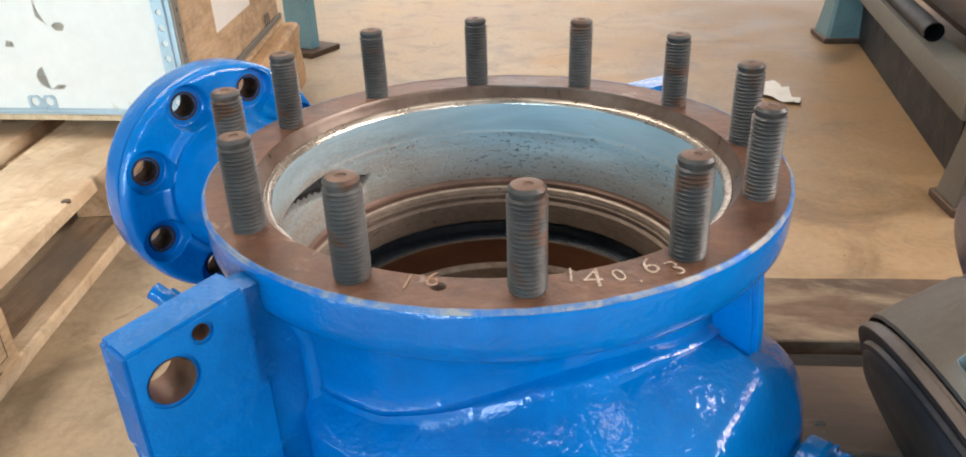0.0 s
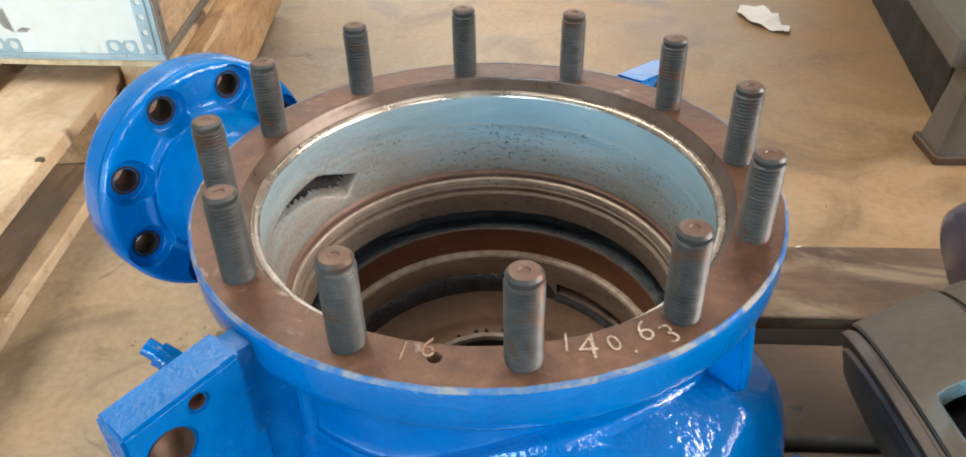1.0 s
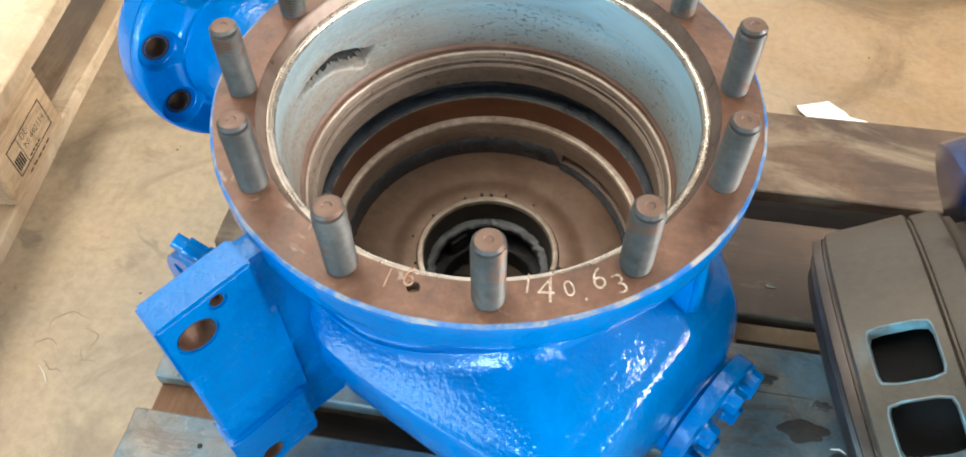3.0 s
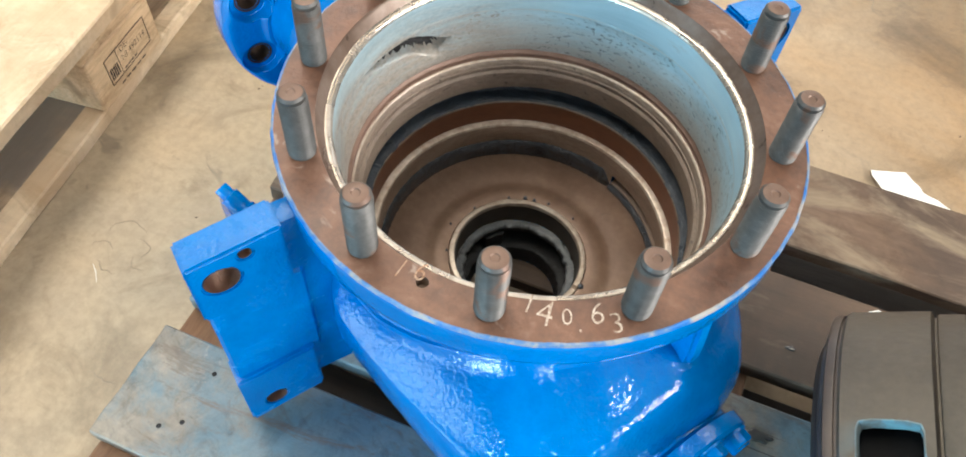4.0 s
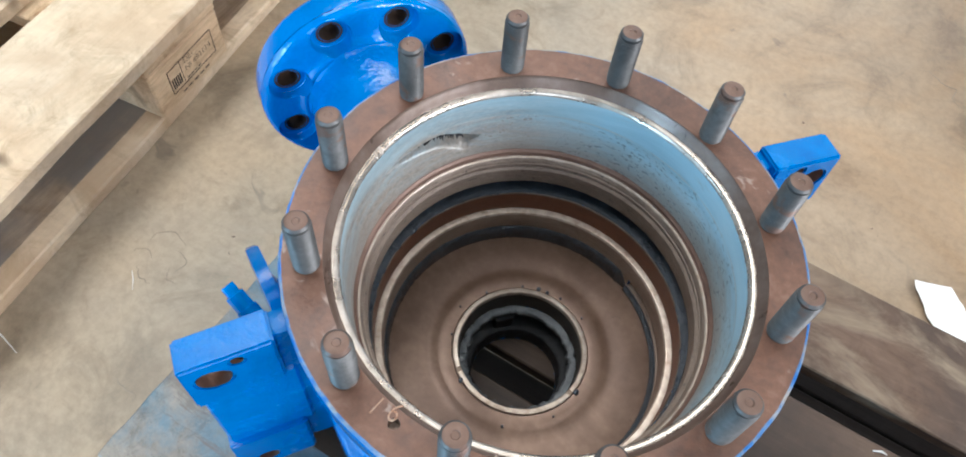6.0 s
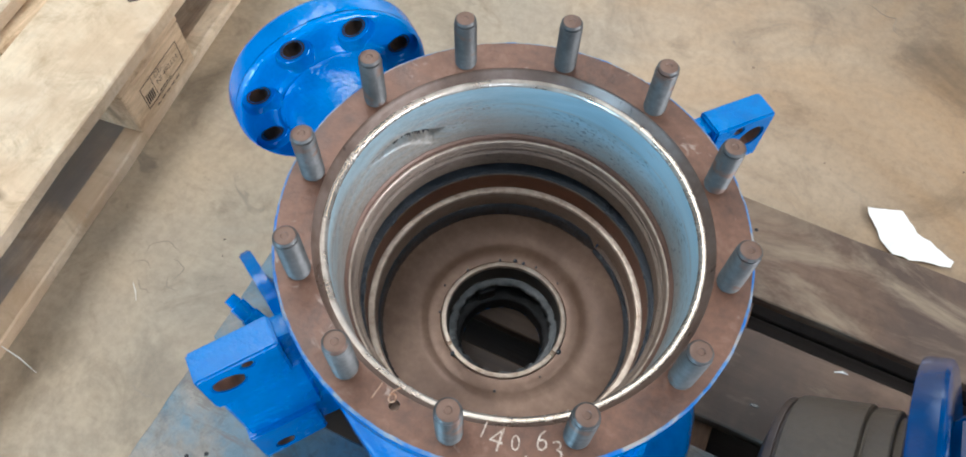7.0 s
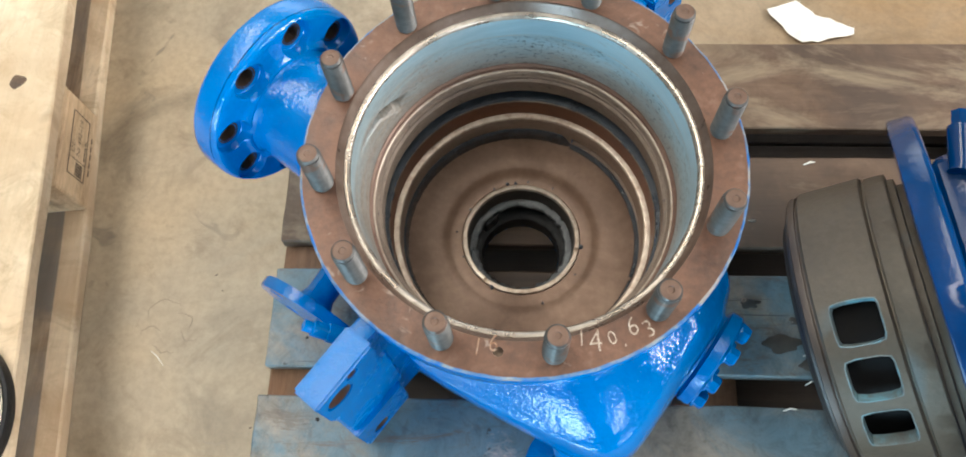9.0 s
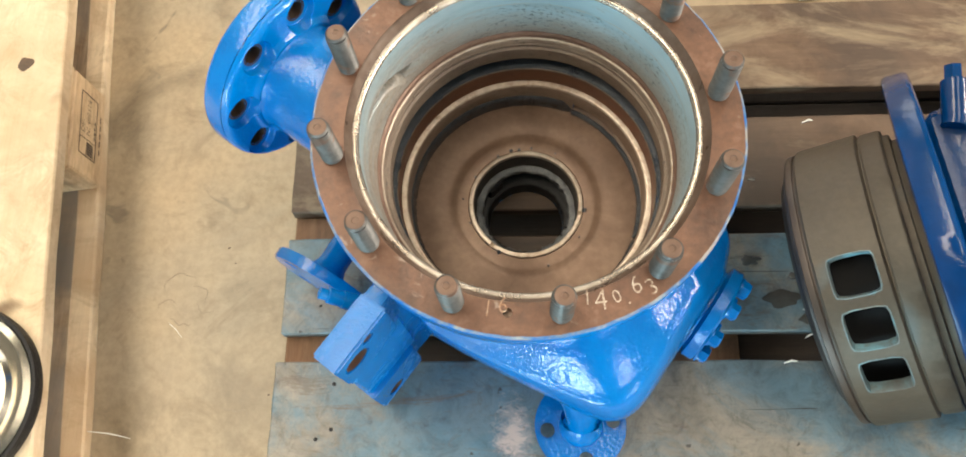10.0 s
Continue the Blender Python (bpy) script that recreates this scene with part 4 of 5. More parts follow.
        part("oil_drip", b, BLACK_PAINT, pump, "dark oily drip", m=Matrix.Translation(polar(r, a, 0.2487 if r < 0.1 else 0.246)))
    # studs
    prof, h, r = stud_mesh()
    me = me_top = None
    for k in range(12):
        at = polar(STUD_R, -81 + 30 * k, TOP)
        if me is None:
            st = part("stud", lathe(prof, 28), STUD, pump, "grey threaded steel stud", 25)
            tp = part("stud_end", lathe([(r * 0.78, h), (r * 0.72, h + 0.0004), (r * 0.3, h + 0.0003), (r * 0.24, h - 0.0006), (0.0001, h - 0.0006)], 28), STUD_TOP, st, "brown rusty stud end")
            me, me_top = st.data, tp.data
        else:
            st, tp = new("stud", me), new("stud_end", me_top)
            tagged(st, "grey threaded steel stud")
            tagged(tp, "brown rusty stud end")
            st.parent, tp.parent = pump, st
        st.matrix_basis = Matrix.Translation(at * U) @ pose(0, 0, 0, random.uniform(-0.5, 0.5), random.uniform(-0.5, 0.5), random.uniform(0, 360))

    # feet
    for side in (-1, 1):
        bm, m = foot(side)
        ft = part("mounting_foot", bm, BLUE_SMOOTH, pump, "thick drilled mounting foot", 30, m=m)
        for hx, hz, hr in ((0.317, 0.4525, 0.0157), (0.2925, 0.4765, 0.0056), (0.311, 0.2045, 0.0115)):
            part("bolt_hole", lathe([(hr, -0.0335), (hr, -0.001)], 20), RUST, ft, "rusty bolt hole", m=m @ Matrix(((1, 0, 0, side * hx), (0, 0, -1, -0.0125), (0, 1, 0, hz), (0, 0, 0, 1))))

    # outlet nozzle and its flange, seen from the back
    out_dir = polar(1, 142.8)
    fm = frame_of((-0.2919, 0.1159, 0.4278), -out_dir, (0, 0, 1))
    holes = [(0.097 * math.cos(radians(22.5 + 45 * k)), 0.097 * math.sin(radians(22.5 + 45 * k))) for k in range(8)]

    def back_face(r, t):
        """Height of the cast back face: a rounded shoulder with a deep spot face at each hole."""
        x, y = r * math.cos(t), r * math.sin(t)
        near = min(math.hypot(x - hx, y - hy) for hx, hy in holes)
        w = max(0.0, r - 0.1115) / 0.0112
        z = 0.0092 - 0.0104 * (1 - math.sqrt(max(0.0, 1 - min(w, 1.0) ** 2.4))) + 0.0006 * noise.noise(Vector((x * 40, y * 40, 3)))
        z += 0.006 * smooth(0.088, 0.076, r) ** 2
        return min(z, 0.0002 + 0.0095 * smooth(0.0195, 0.0232, near) + 0.03 * smooth(0.0232, 0.0240, near)), near

    bm, rows = bmesh.new(), []
    n, rs = 640, [0.0735 + 0.0007 * k for k in range(70)] + [0.1226]
    for r in rs:
        row = []
        for i in range(n):
            t = 2 * math.pi * i / n
            z, near = back_face(r, t)
            row.append((bm.verts.new((r * math.cos(t), r * math.sin(t), z)), near))
        rows.append(row)
    for p, q in zip(rows, rows[1:]):
        for i in range(n):
            j = (i + 1) % n
            if min(p[i][1], p[j][1], q[i][1], q[j][1]) > 0.0112:
                bm.faces.new((p[i][0], p[j][0], q[j][0], q[i][0]))
    bmesh.ops.delete(bm, geom=[v for v in bm.verts if not v.link_faces], context="VERTS")
    edge = lathe([(0.1225, -0.0008), (0.1229, -0.003), (0.1230, -0.010), (0.1230, -0.024), (0.1222, -0.028), (0.1195, -0.0300)], 160, wobble=lambda t, r, z: 0.0004 * noise.noise(Vector((math.cos(t) * 6, math.sin(t) * 6, z * 60))))
    front = plate(circle(0.1196, 160), [(x, y, 0.0129) for x, y in holes] + [(0, 0, 0.055)], 0.004)
    front.transform(Matrix.Translation((0, 0, -0.026)))
    part("outlet_flange", joined(bm, edge, front), BLUE, pump, "thick blue drilled pipe flange with deep spot faces", 50, m=fm)
    rings = []
    for r, z in ((0.0745, 0.0140), (0.0735, 0.0155), (0.0722, 0.0215), (0.0715, 0.035), (0.0715, 0.21)):
        ring = []
        for i in range(72):
            p = Vector((r * math.cos(2 * math.pi * i / 72), r * math.sin(2 * math.pi * i / 72), z))
            while p.z > 0.02 and (fm @ p).xy.length < 0.208:
                p.z -= 0.002
            ring.append(p)
        rings.append(ring)
    part("outlet_neck", ring_loft(rings), BLUE, pump, "short blue nozzle neck", 60, m=fm)
    for x, y in holes:
        part("bolt_hole", lathe([(0.0145, 0.0006), (0.0122, 0.0003), (0.0116, -0.0015), (0.0128, -0.0296)], 28), HOLE_RUST, pump, "dark rusty bolt hole", m=fm @ Matrix.Translation((x, y, 0)))

    # rib under the flange
    rib = plate([(0.2085, 0.385), (0.2475, 0.398), (0.2465, 0.420), (0.2405, 0.470), (0.2085, 0.470)], [], 0.018, 0.004)
    rib.transform(Matrix(((1, 0, 0, 0), (0, 0, -1, -0.007), (0, 1, 0, 0), (0, 0, 0, 1))))
    part("rib", rib, BLUE, pump, m=pose(0, 0, 0, 0, 0, -35))
    part("rib", tube([polar(0.200, -126.5, 0.30), polar(0.2105, -126.5, 0.345), polar(0.2125, -126.5, 0.385), polar(0.2135, -126.5, 0.425), polar(0.221, -126.5, 0.447), polar(0.229, -126.5, 0.46)],
                     [0.010, 0.0095, 0.0085, 0.0075, 0.0075, 0.006], 14), BLUE, pump, "rounded cast rib", 60)

    # drain flange under the lobe
    dm = Matrix.Translation((0.0705, -0.3035, 0.190))
    dh = [(0.0455 * math.cos(radians(a)), 0.0455 * math.sin(radians(a)), 0.0100) for a in (8, 98, 188, 278)]
    part("drain_flange", plate(circle(0.0625, 64), dh, 0.022, 0.003), BLUE, pump, "small blue drilled drain flange", 30, m=dm)
    part("drain_neck", tube([(0.0705, -0.3030, 0.1885), (0.0705, -0.3030, 0.1960), (0.0705, -0.3028, 0.1985), (0.0705, -0.3020, 0.1990), (0.0705, -0.3015, 0.1995), (0.0705, -0.3000, 0.2080), (0.0700, -0.2950, 0.2200), (0.0690, -0.2840, 0.2380), (0.066, -0.268, 0.262), (0.06, -0.24, 0.29)],
                            [0.0300, 0.0295, 0.0280, 0.0250, 0.0225, 0.0205, 0.0210, 0.0240, 0.028, 0.032], 32), BLUE, pump, "short blue drain neck on a raised seat", 40)

    # bolted side cover
    cm = frame_of((*polar(0.288, -34).xy, 0.257), polar(1, -34), (0, 0, 1))
    cover = part("side_cover", joined(lathe([(0.060, -0.06), (0.058, -0.004), (0.067, 0.0), (0.067, 0.014), (0.064, 0.017), (0.0001, 0.019)], 40)), BLUE, pump, "blue bolted side cover", 35, m=cm)
    for k in range(8):
        part("hex_bolt", hexagon(0.0115, 0.014, 0.014), BLUE, cover, "blue painted hex bolt", 20, m=cm @ Matrix.Translation((*polar(0.053, 45 * k).xy, 0.017)))

    # small flanged connection behind the foot
    em = frame_of((-0.294, -0.113, 0.2315), polar(1, 240), (0, 0, 1))
    eh = [(0.053 * math.cos(radians(a)), 0.053 * math.sin(radians(a)), 0.009) for a in (45, 135, 225, 315)]
    part("side_flange", plate(circle(0.075, 48), eh, 0.016, 0.002), BLUE, pump, "small blue flange on a pipe stub", 30, m=em)
    part("pipe_stub", lathe([(0.045, -0.014), (0.026, -0.022), (0.021, -0.034), (0.021, -0.14)], 28), BLUE, pump, m=em)
    part("plug", tube([(-0.227, -0.187, 0.475), (-0.219, -0.1885, 0.470), (-0.2185, -0.1886, 0.4695), (-0.205, -0.191, 0.461), (-0.2045, -0.191, 0.4605), (-0.17, -0.197, 0.44)],
                      [0.0065, 0.0065, 0.009, 0.009, 0.0105, 0.0105], 12), BLUE, pump, "blue stepped plug")

    # chalk figures
    figures = [("1", 0.0612, -0.2013, 0.026, 0.8, 3), ("4", 0.0752, -0.2050, 0.0335, 0.85, 6), ("0", 0.0918, -0.2006, 0.0205, 0.95, 20), (".", 0.1035, -0.2010, 0.026, 1.0, 12), ("6", 0.1122, -0.1885, 0.0285, 0.85, 17), ("3", 0.1285, -0.1905, 0.0255, 0.9, 28),
               ("1", -0.0420, -0.2125, 0.026, 0.7, -8), ("6", -0.0260, -0.2090, 0.026, 0.8, -4)]
    for c, x, y, size, wide, turn in figures:
        b = text_mesh(c, size)
        b.transform(pose(x, y, TOP + 0.0006, 0, 0, turn) @ Matrix.Diagonal((wide, 1, 1, 1)))
        for v in b.verts:
            v.co += Vector((noise.noise(v.co * 160), noise.noise(v.co * 160 + Vector((5, 2, 8))), 0)) * 0.0005
        part("chalk_figure", b, CHALK if x > 0 else CHALK_FAINT, pump, "pale chalk figure on the flange")
    return pump


pump_casing()


# ---- pallet under the pump ----
def pump_pallet():
    top = thing("wooden_pallet", "weathered grey wooden pallet with dark gaps, under the pump", "pallet")
    rows = [(-0.552, -0.404), (-0.356, -0.209), (-0.167, -0.017), (0.025, 0.178), (0.230, 0.390)]
    for i, (y0, y1) in enumerate(rows):
        bm = box(-0.372 + random.uniform(-0.006, 0.004), 0.98, y0, y1, 0.126, 0.150, 0.002, 1, 0.0022, 11)
        board = part("deck_board", bm, [WOOD_GREY if i < 3 else WOOD_WORN, WOOD_HUB_SHADE], top)
        for f in board.data.polygons:  # unpainted wood under the pump, darkened for the shade below the hub
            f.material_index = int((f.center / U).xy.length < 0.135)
    nail = None
    for x in (-0.307, -0.293, 0.262, 0.278, 0.915, 0.93):
        for y0, y1 in rows:
            for f in (0.28, 0.72):
                at = Vector((x + random.uniform(-0.012, 0.012), y0 + (y1 - y0) * f + random.uniform(-0.01, 0.01), 0.150))
                if random.random() < 0.45 or abs(at.x - 0.27) < 0.04 and at.xy.length < 0.24:
                    continue
                if nail is None:
                    nail = part("nail", lathe([(0.0001, 0.0010), (0.0022, 0.0009), (0.0030, 0.0003), (0.0031, -0.001)], 10), IRON, top, "dark nail head")
                    ob = nail
                else:
                    ob = tagged(new("nail", nail.data), "dark nail head")
                    ob.parent = top
                ob.location = at * U
    for x0, x1 in ((-0.368, -0.262), (0.205, 0.312), (0.87, 0.976)):
        part("bearer", box(x0, x1, -0.55, 0.388, 0.098, 0.1255, 0.002, 1), WOOD_BROWN, top)
        for y0 in (-0.45, -0.06, 0.27):
            part("block", box(x0 + 0.003, x1 - 0.003, y0, y0 + 0.118, 0.0245, 0.0975, 0.002, 1), WOOD_BROWN, top)
    # Boards laid below the deck gaps; their dark colour paints the shade there.
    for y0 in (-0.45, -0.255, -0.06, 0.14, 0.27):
        part("bottom_board", box(-0.35, 0.976, y0, y0 + 0.125, 0.0, 0.024, 0.002, 1), WOOD_UNDER_SHADE, top, "bottom board darkened for the shade under the pallet")


pump_pallet()


# ---- pale pallet beside it ----
def pale_pallet():
    top = thing("pine_pallet", "pale pine pallet with stamped blocks", "pallet")
    m = Matrix.Translation((-0.683, -0.57, 0)) @ Matrix(((-0.994, -0.11, 0, 0), (-0.11, 0.994, 0, 0), (0, 0, 1, 0), (0, 0, 0, 1)))
    length = 1.58
    spans = [(-0.012, 0.19), (0.245, 0.375), (0.43, 0.62), (0.675, 0.805), (0.86, 1.05)]
    for a, b in spans:
        part("deck_board", box(a, b, 0, length, 0.160, 0.189, 0.003, 1, 0.003, 11), WOOD_PALE, top, m=m)
    for q in (0.0, 0.695, 1.39):
        part("cross_board", box(0.002, 1.05, q, q + 0.19, 0.131, 0.1595, 0.002, 1), WOOD_BLOCK, top, m=m)
        for a, b in ((0.0, 0.13), (0.46, 0.59), (0.92, 1.05)):
            part("block", box(a, b, q + 0.002, q + 0.188, 0.0295, 0.1305, 0.003, 1), WOOD_BLOCK, top, m=m)
    for a, b in ((0.004, 0.13), (0.46, 0.59), (0.93, 1.05)):
        board = part("bottom_board", box(a, b, 0, length, 0.0, 0.029, 0.003, 1, 0.004, 9), [WOOD_PALE, WOOD_INNER], top, m=m)
        # Inward of a wavy pale edge the near board takes the darker pine.
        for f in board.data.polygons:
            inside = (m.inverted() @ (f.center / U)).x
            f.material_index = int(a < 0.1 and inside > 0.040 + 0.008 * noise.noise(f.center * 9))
    for x, y, r in ((-0.829, 0.282, 0.013), (-0.873, -0.09, 0.006), (-0.80, 0.55, 0.008)):
        k = lathe([(0.0001, 0.0008), (r * 0.7, 0.0008), (r, 0.0004), (r, -0.004)], 20, wobble=lambda t, q, z: 0.4 * q * noise.noise(Vector((math.cos(t), math.sin(t), x * 40))))
        part("knot", k, WOOD_KNOT, top, "dark brown knot", m=Matrix.Translation((x, y, 0.190)))
    # stamps: a frame with bars on one block, an oval on the next
    bars = []
    x = -0.0006
    def bar(q0, q1, z0, z1):
        bars.append(box(x - 0.0004, x, q0, q1, z0, z1))
    q0, q1, z0, z1 = 0.735, 0.855, 0.055, 0.108
    bar(q0, q1, z0, z0 + 0.0014), bar(q0, q1, z1 - 0.0014, z1), bar(q0, q0 + 0.0014, z0, z1), bar(q1 - 0.0014, q1, z0, z1), bar(q0 + 0.032, q0 + 0.033, z0, z1)
    for k in range(5):
        bar(q0 + 0.005 + 0.005 * k, q0 + 0.0078 + 0.005 * k, z0 + 0.008, z0 + 0.03)

    for words, q, z, size in (("DE-", q0 + 0.055, z1 - 0.0105, 0.0165), ("NI 492114", q0 + 0.0765, z1 - 0.0275, 0.0165)):
        b = text_mesh(words, size)
        b.transform(Matrix(((0, 0, 1, x), (1, 0, 0, q), (0, 1, 0, z), (0, 0, 0, 1))))
        bars.append(b)
    for k in range(4):
        bar(q0 + 0.040 + 0.010 * k, q0 + 0.047 + 0.010 * k, z0 + 0.005, z0 + 0.0075)
    for k in range(5):
        bar(q0 + 0.020 + 0.016 * k, q0 + 0.031 + 0.016 * k, 0.042, 0.0445)
    part("stamp", joined(*bars), INK, top, "black stamped frame with bars", m=m)
    oval = [box(x - 0.0004, x, 1.485 + 0.07 * math.cos(t) - 0.004, 1.485 + 0.07 * math.cos(t) + 0.004, 0.082 + 0.032 * math.sin(t) - 0.0012, 0.082 + 0.032 * math.sin(t) + 0.0012)
            for t in [2 * math.pi * k / 44 for k in range(44)]]
    oval += [box(x - 0.0004, x, 1.44 + 0.025 * k, 1.452 + 0.025 * k, 0.07, 0.094) for k in range(4)]
    part("stamp", joined(*oval), INK, top, "black stamped oval mark", m=m)


pale_pallet()


# ---- second machine part on the pallet ----
def bearing_frame():
    unit = thing("bearing_frame", "grey cast bearing frame with square windows, lying on a pallet", "machine part")
    up, az = radians(30), radians(6.4)
    m = frame_of((0.4313, -0.1157, 0.2147), (math.cos(az) * math.cos(up), math.sin(az) * math.cos(up), math.sin(up)), (0, 0, 1))
    # local x points up across the drum, y to its near side, z along its axis

    def cut(bm):
        bm.transform(m)
        bmesh.ops.bisect_plane(bm, geom=bm.verts[:] + bm.edges[:] + bm.faces[:], plane_co=(0, 0, 0.1505), plane_no=(0, 0, -1), clear_outer=True)
        return bm

    r, pitch, first = 0.1926, 19.37, -0.58

    def on_drum(a, z, d=0.0):
        return ((r - d) * math.cos(radians(a)), (r - d) * math.sin(radians(a)), z)

    def cast(t, q, z):
        return 0.0006 * noise.noise(Vector((math.cos(t) * 7, math.sin(t) * 7, z * 40)))

    bm = bmesh.new()
    stations = [0.0, 0.0025, 0.010, 0.02575, 0.0415, 0.05725, 0.073, 0.0755, 0.0774]
    angs = [first + pitch / 6 * k for k in range(18)] + [first + 3 * pitch + (360 - 3 * pitch) / 96 * k for k in range(96)]
    n = len(angs)
    grid = [[bm.verts.new(on_drum(a, st, 0.0022 * (q in (0, 8)) - cast(radians(a), 0, st))) for a in angs] for q, st in enumerate(stations)]
    for i in range(8):
        for j in range(n):
            if 2 <= i < 6 and j < 18:
                continue
            k = (j + 1) % n
            bm.faces.new((grid[i][j], grid[i][k], grid[i + 1][k], grid[i + 1][j]))
    openings = []
    for c in range(3):
        j0 = c * 6
        edge = [(2, j0 + k) for k in range(6)] + [(2 + k, j0 + 6) for k in range(4)] + [(6, j0 + 6 - k) for k in range(6)] + [(6 - k, j0) for k in range(4)]
        mid = first + pitch * (c + 0.5)
        inner = []
        for i, j in edge:
            u, v = (angs[j] - mid) / (pitch / 2), (stations[i] - 0.0415) / 0.0315
            p = (abs(u) ** 7 + abs(v) ** 7) ** (1 / 7)
            inner.append((mid + 7.43 * u / p, 0.0415 + 0.0255 * v / p))
        openings.append(inner)
        vs = [bm.verts.new(on_drum(a, z)) for a, z in inner]
        for q in range(20):
            (i, j), (i2, j2) = edge[q], edge[(q + 1) % 20]
            bm.faces.new((grid[i][j], grid[i2][j2], vs[(q + 1) % 20], vs[q]))
    bmesh.ops.recalc_face_normals(bm, faces=bm.faces)
    bmesh.ops.solidify(bm, geom=bm.faces[:], thickness=0.014)
    drum = part("drum", cut(bm), GREY_CAST, unit, "grey cast drum with square windows", 30)
    for inner in openings:
        mx, mz = sum(a for a, z in inner) / 20, sum(z for a, z in inner) / 20
        rings = [[on_drum(mx + (a - mx) * f, mz + (z - mz) * f, d) for a, z in inner] for f, d in ((1.05, -0.0004), (1.0, -0.0009), (0.97, 0.0010), (0.965, 0.0145))]
        part("window_rim", cut(ring_loft(rings)), CYAN_RIM, drum, "cyan painted window edge", 50)
    part("drum_step", cut(lathe([(0.190, 0.0765), (0.186, 0.0785), (0.186, 0.0805), (0.189, 0.0815), (0.1895, 0.0835), (0.1890, 0.1045), (0.1875, 0.1065), (0.1815, 0.1075), (0.1805, 0.1090), (0.1800, 0.1150), (0.171, 0.1165), (0.171, 0.1300)], 120, wobble=cast)),
         GREY_CAST, unit, "grey stepped spigot behind the drum")
    part("locating_ring", cut(lathe([(0.150, 0.0), (0.1862, -0.0005), (0.1862, -0.0030), (0.1885, -0.0036), (0.1888, -0.0055), (0.1882, -0.0118), (0.1868, -0.0127), (0.172, -0.0130)], 120)), RING_BROWN, unit, "brown worn locating ring")
    part("rear_ring", cut(lathe([(0.1735, -0.0128), (0.1740, -0.0140), (0.1730, -0.0180), (0.1700, -0.0192), (0.1672, -0.0192), (0.1660, -0.0205), (0.1560, -0.0262), (0.150, -0.0270), (0.12, -0.028), (0.0001, -0.028)], 120)), SEAL, unit,
         "dark grooved rear ring")
    # Added black liner: gives the windows their shaded depth.
    part("sleeve", cut(lathe([(0.160, -0.005), (0.160, 0.084)], 60)), BLACK, unit, "black liner added for the shade inside the drum")
    part("shaft", cut(lathe([(0.03, -0.02), (0.03, 0.09)], 40)), GALV, unit, "bright steel shaft inside the drum")
    part("inner_wall", cut(lathe([(0.03, 0.085), (0.186, 0.085)], 60)), IRON, unit)
    fl = lathe([(0.12, 0.1245), (0.2470, 0.1245), (0.2515, 0.1262), (0.2530, 0.1300), (0.2530, 0.1510), (0.2505, 0.1550), (0.2450, 0.1570), (0.10, 0.1570)], 150, wobble=lambda t, q, z: 0.0009 * noise.noise(Vector((math.cos(t) * 9, math.sin(t) * 9, z * 60))))
    part("frame_flange", cut(fl), BLUE_DARK, unit, "dark blue painted round flange", 30)
    body = box(-0.13, 0.134, -0.165, 0.19, 0.150, 0.50, 0.034, 3)
    part("bearing_body", cut(body), BLUE_DARK, unit, "dark blue bearing body", 35)
    # No real opening: a black disc paints the shade of the oil hole.
    part("oil_hole", lathe([(0.0001, 0.0012), (0.0150, 0.0012), (0.0162, 0.0022), (0.0172, 0.0008)], 28), BLACK, unit, "black disc standing for the shaded oil hole", m=m @ frame_of((0.1337, 0.005, 0.186), (1, 0, 0), (0, 1, 0)))
    bolt = joined(tube([(0.507, 0.020, 0.428), (0.509, 0.026, 0.429), (0.515, 0.078, 0.432)], [0.0150, 0.0145, 0.0145], 24), tube([(0.515, 0.078, 0.432), (0.517, 0.098, 0.434)], [0.0108, 0.0104], 6))
    part("screw", bolt, BLUE_DARK, unit, "blue painted adjusting screw", 30)


bearing_frame()


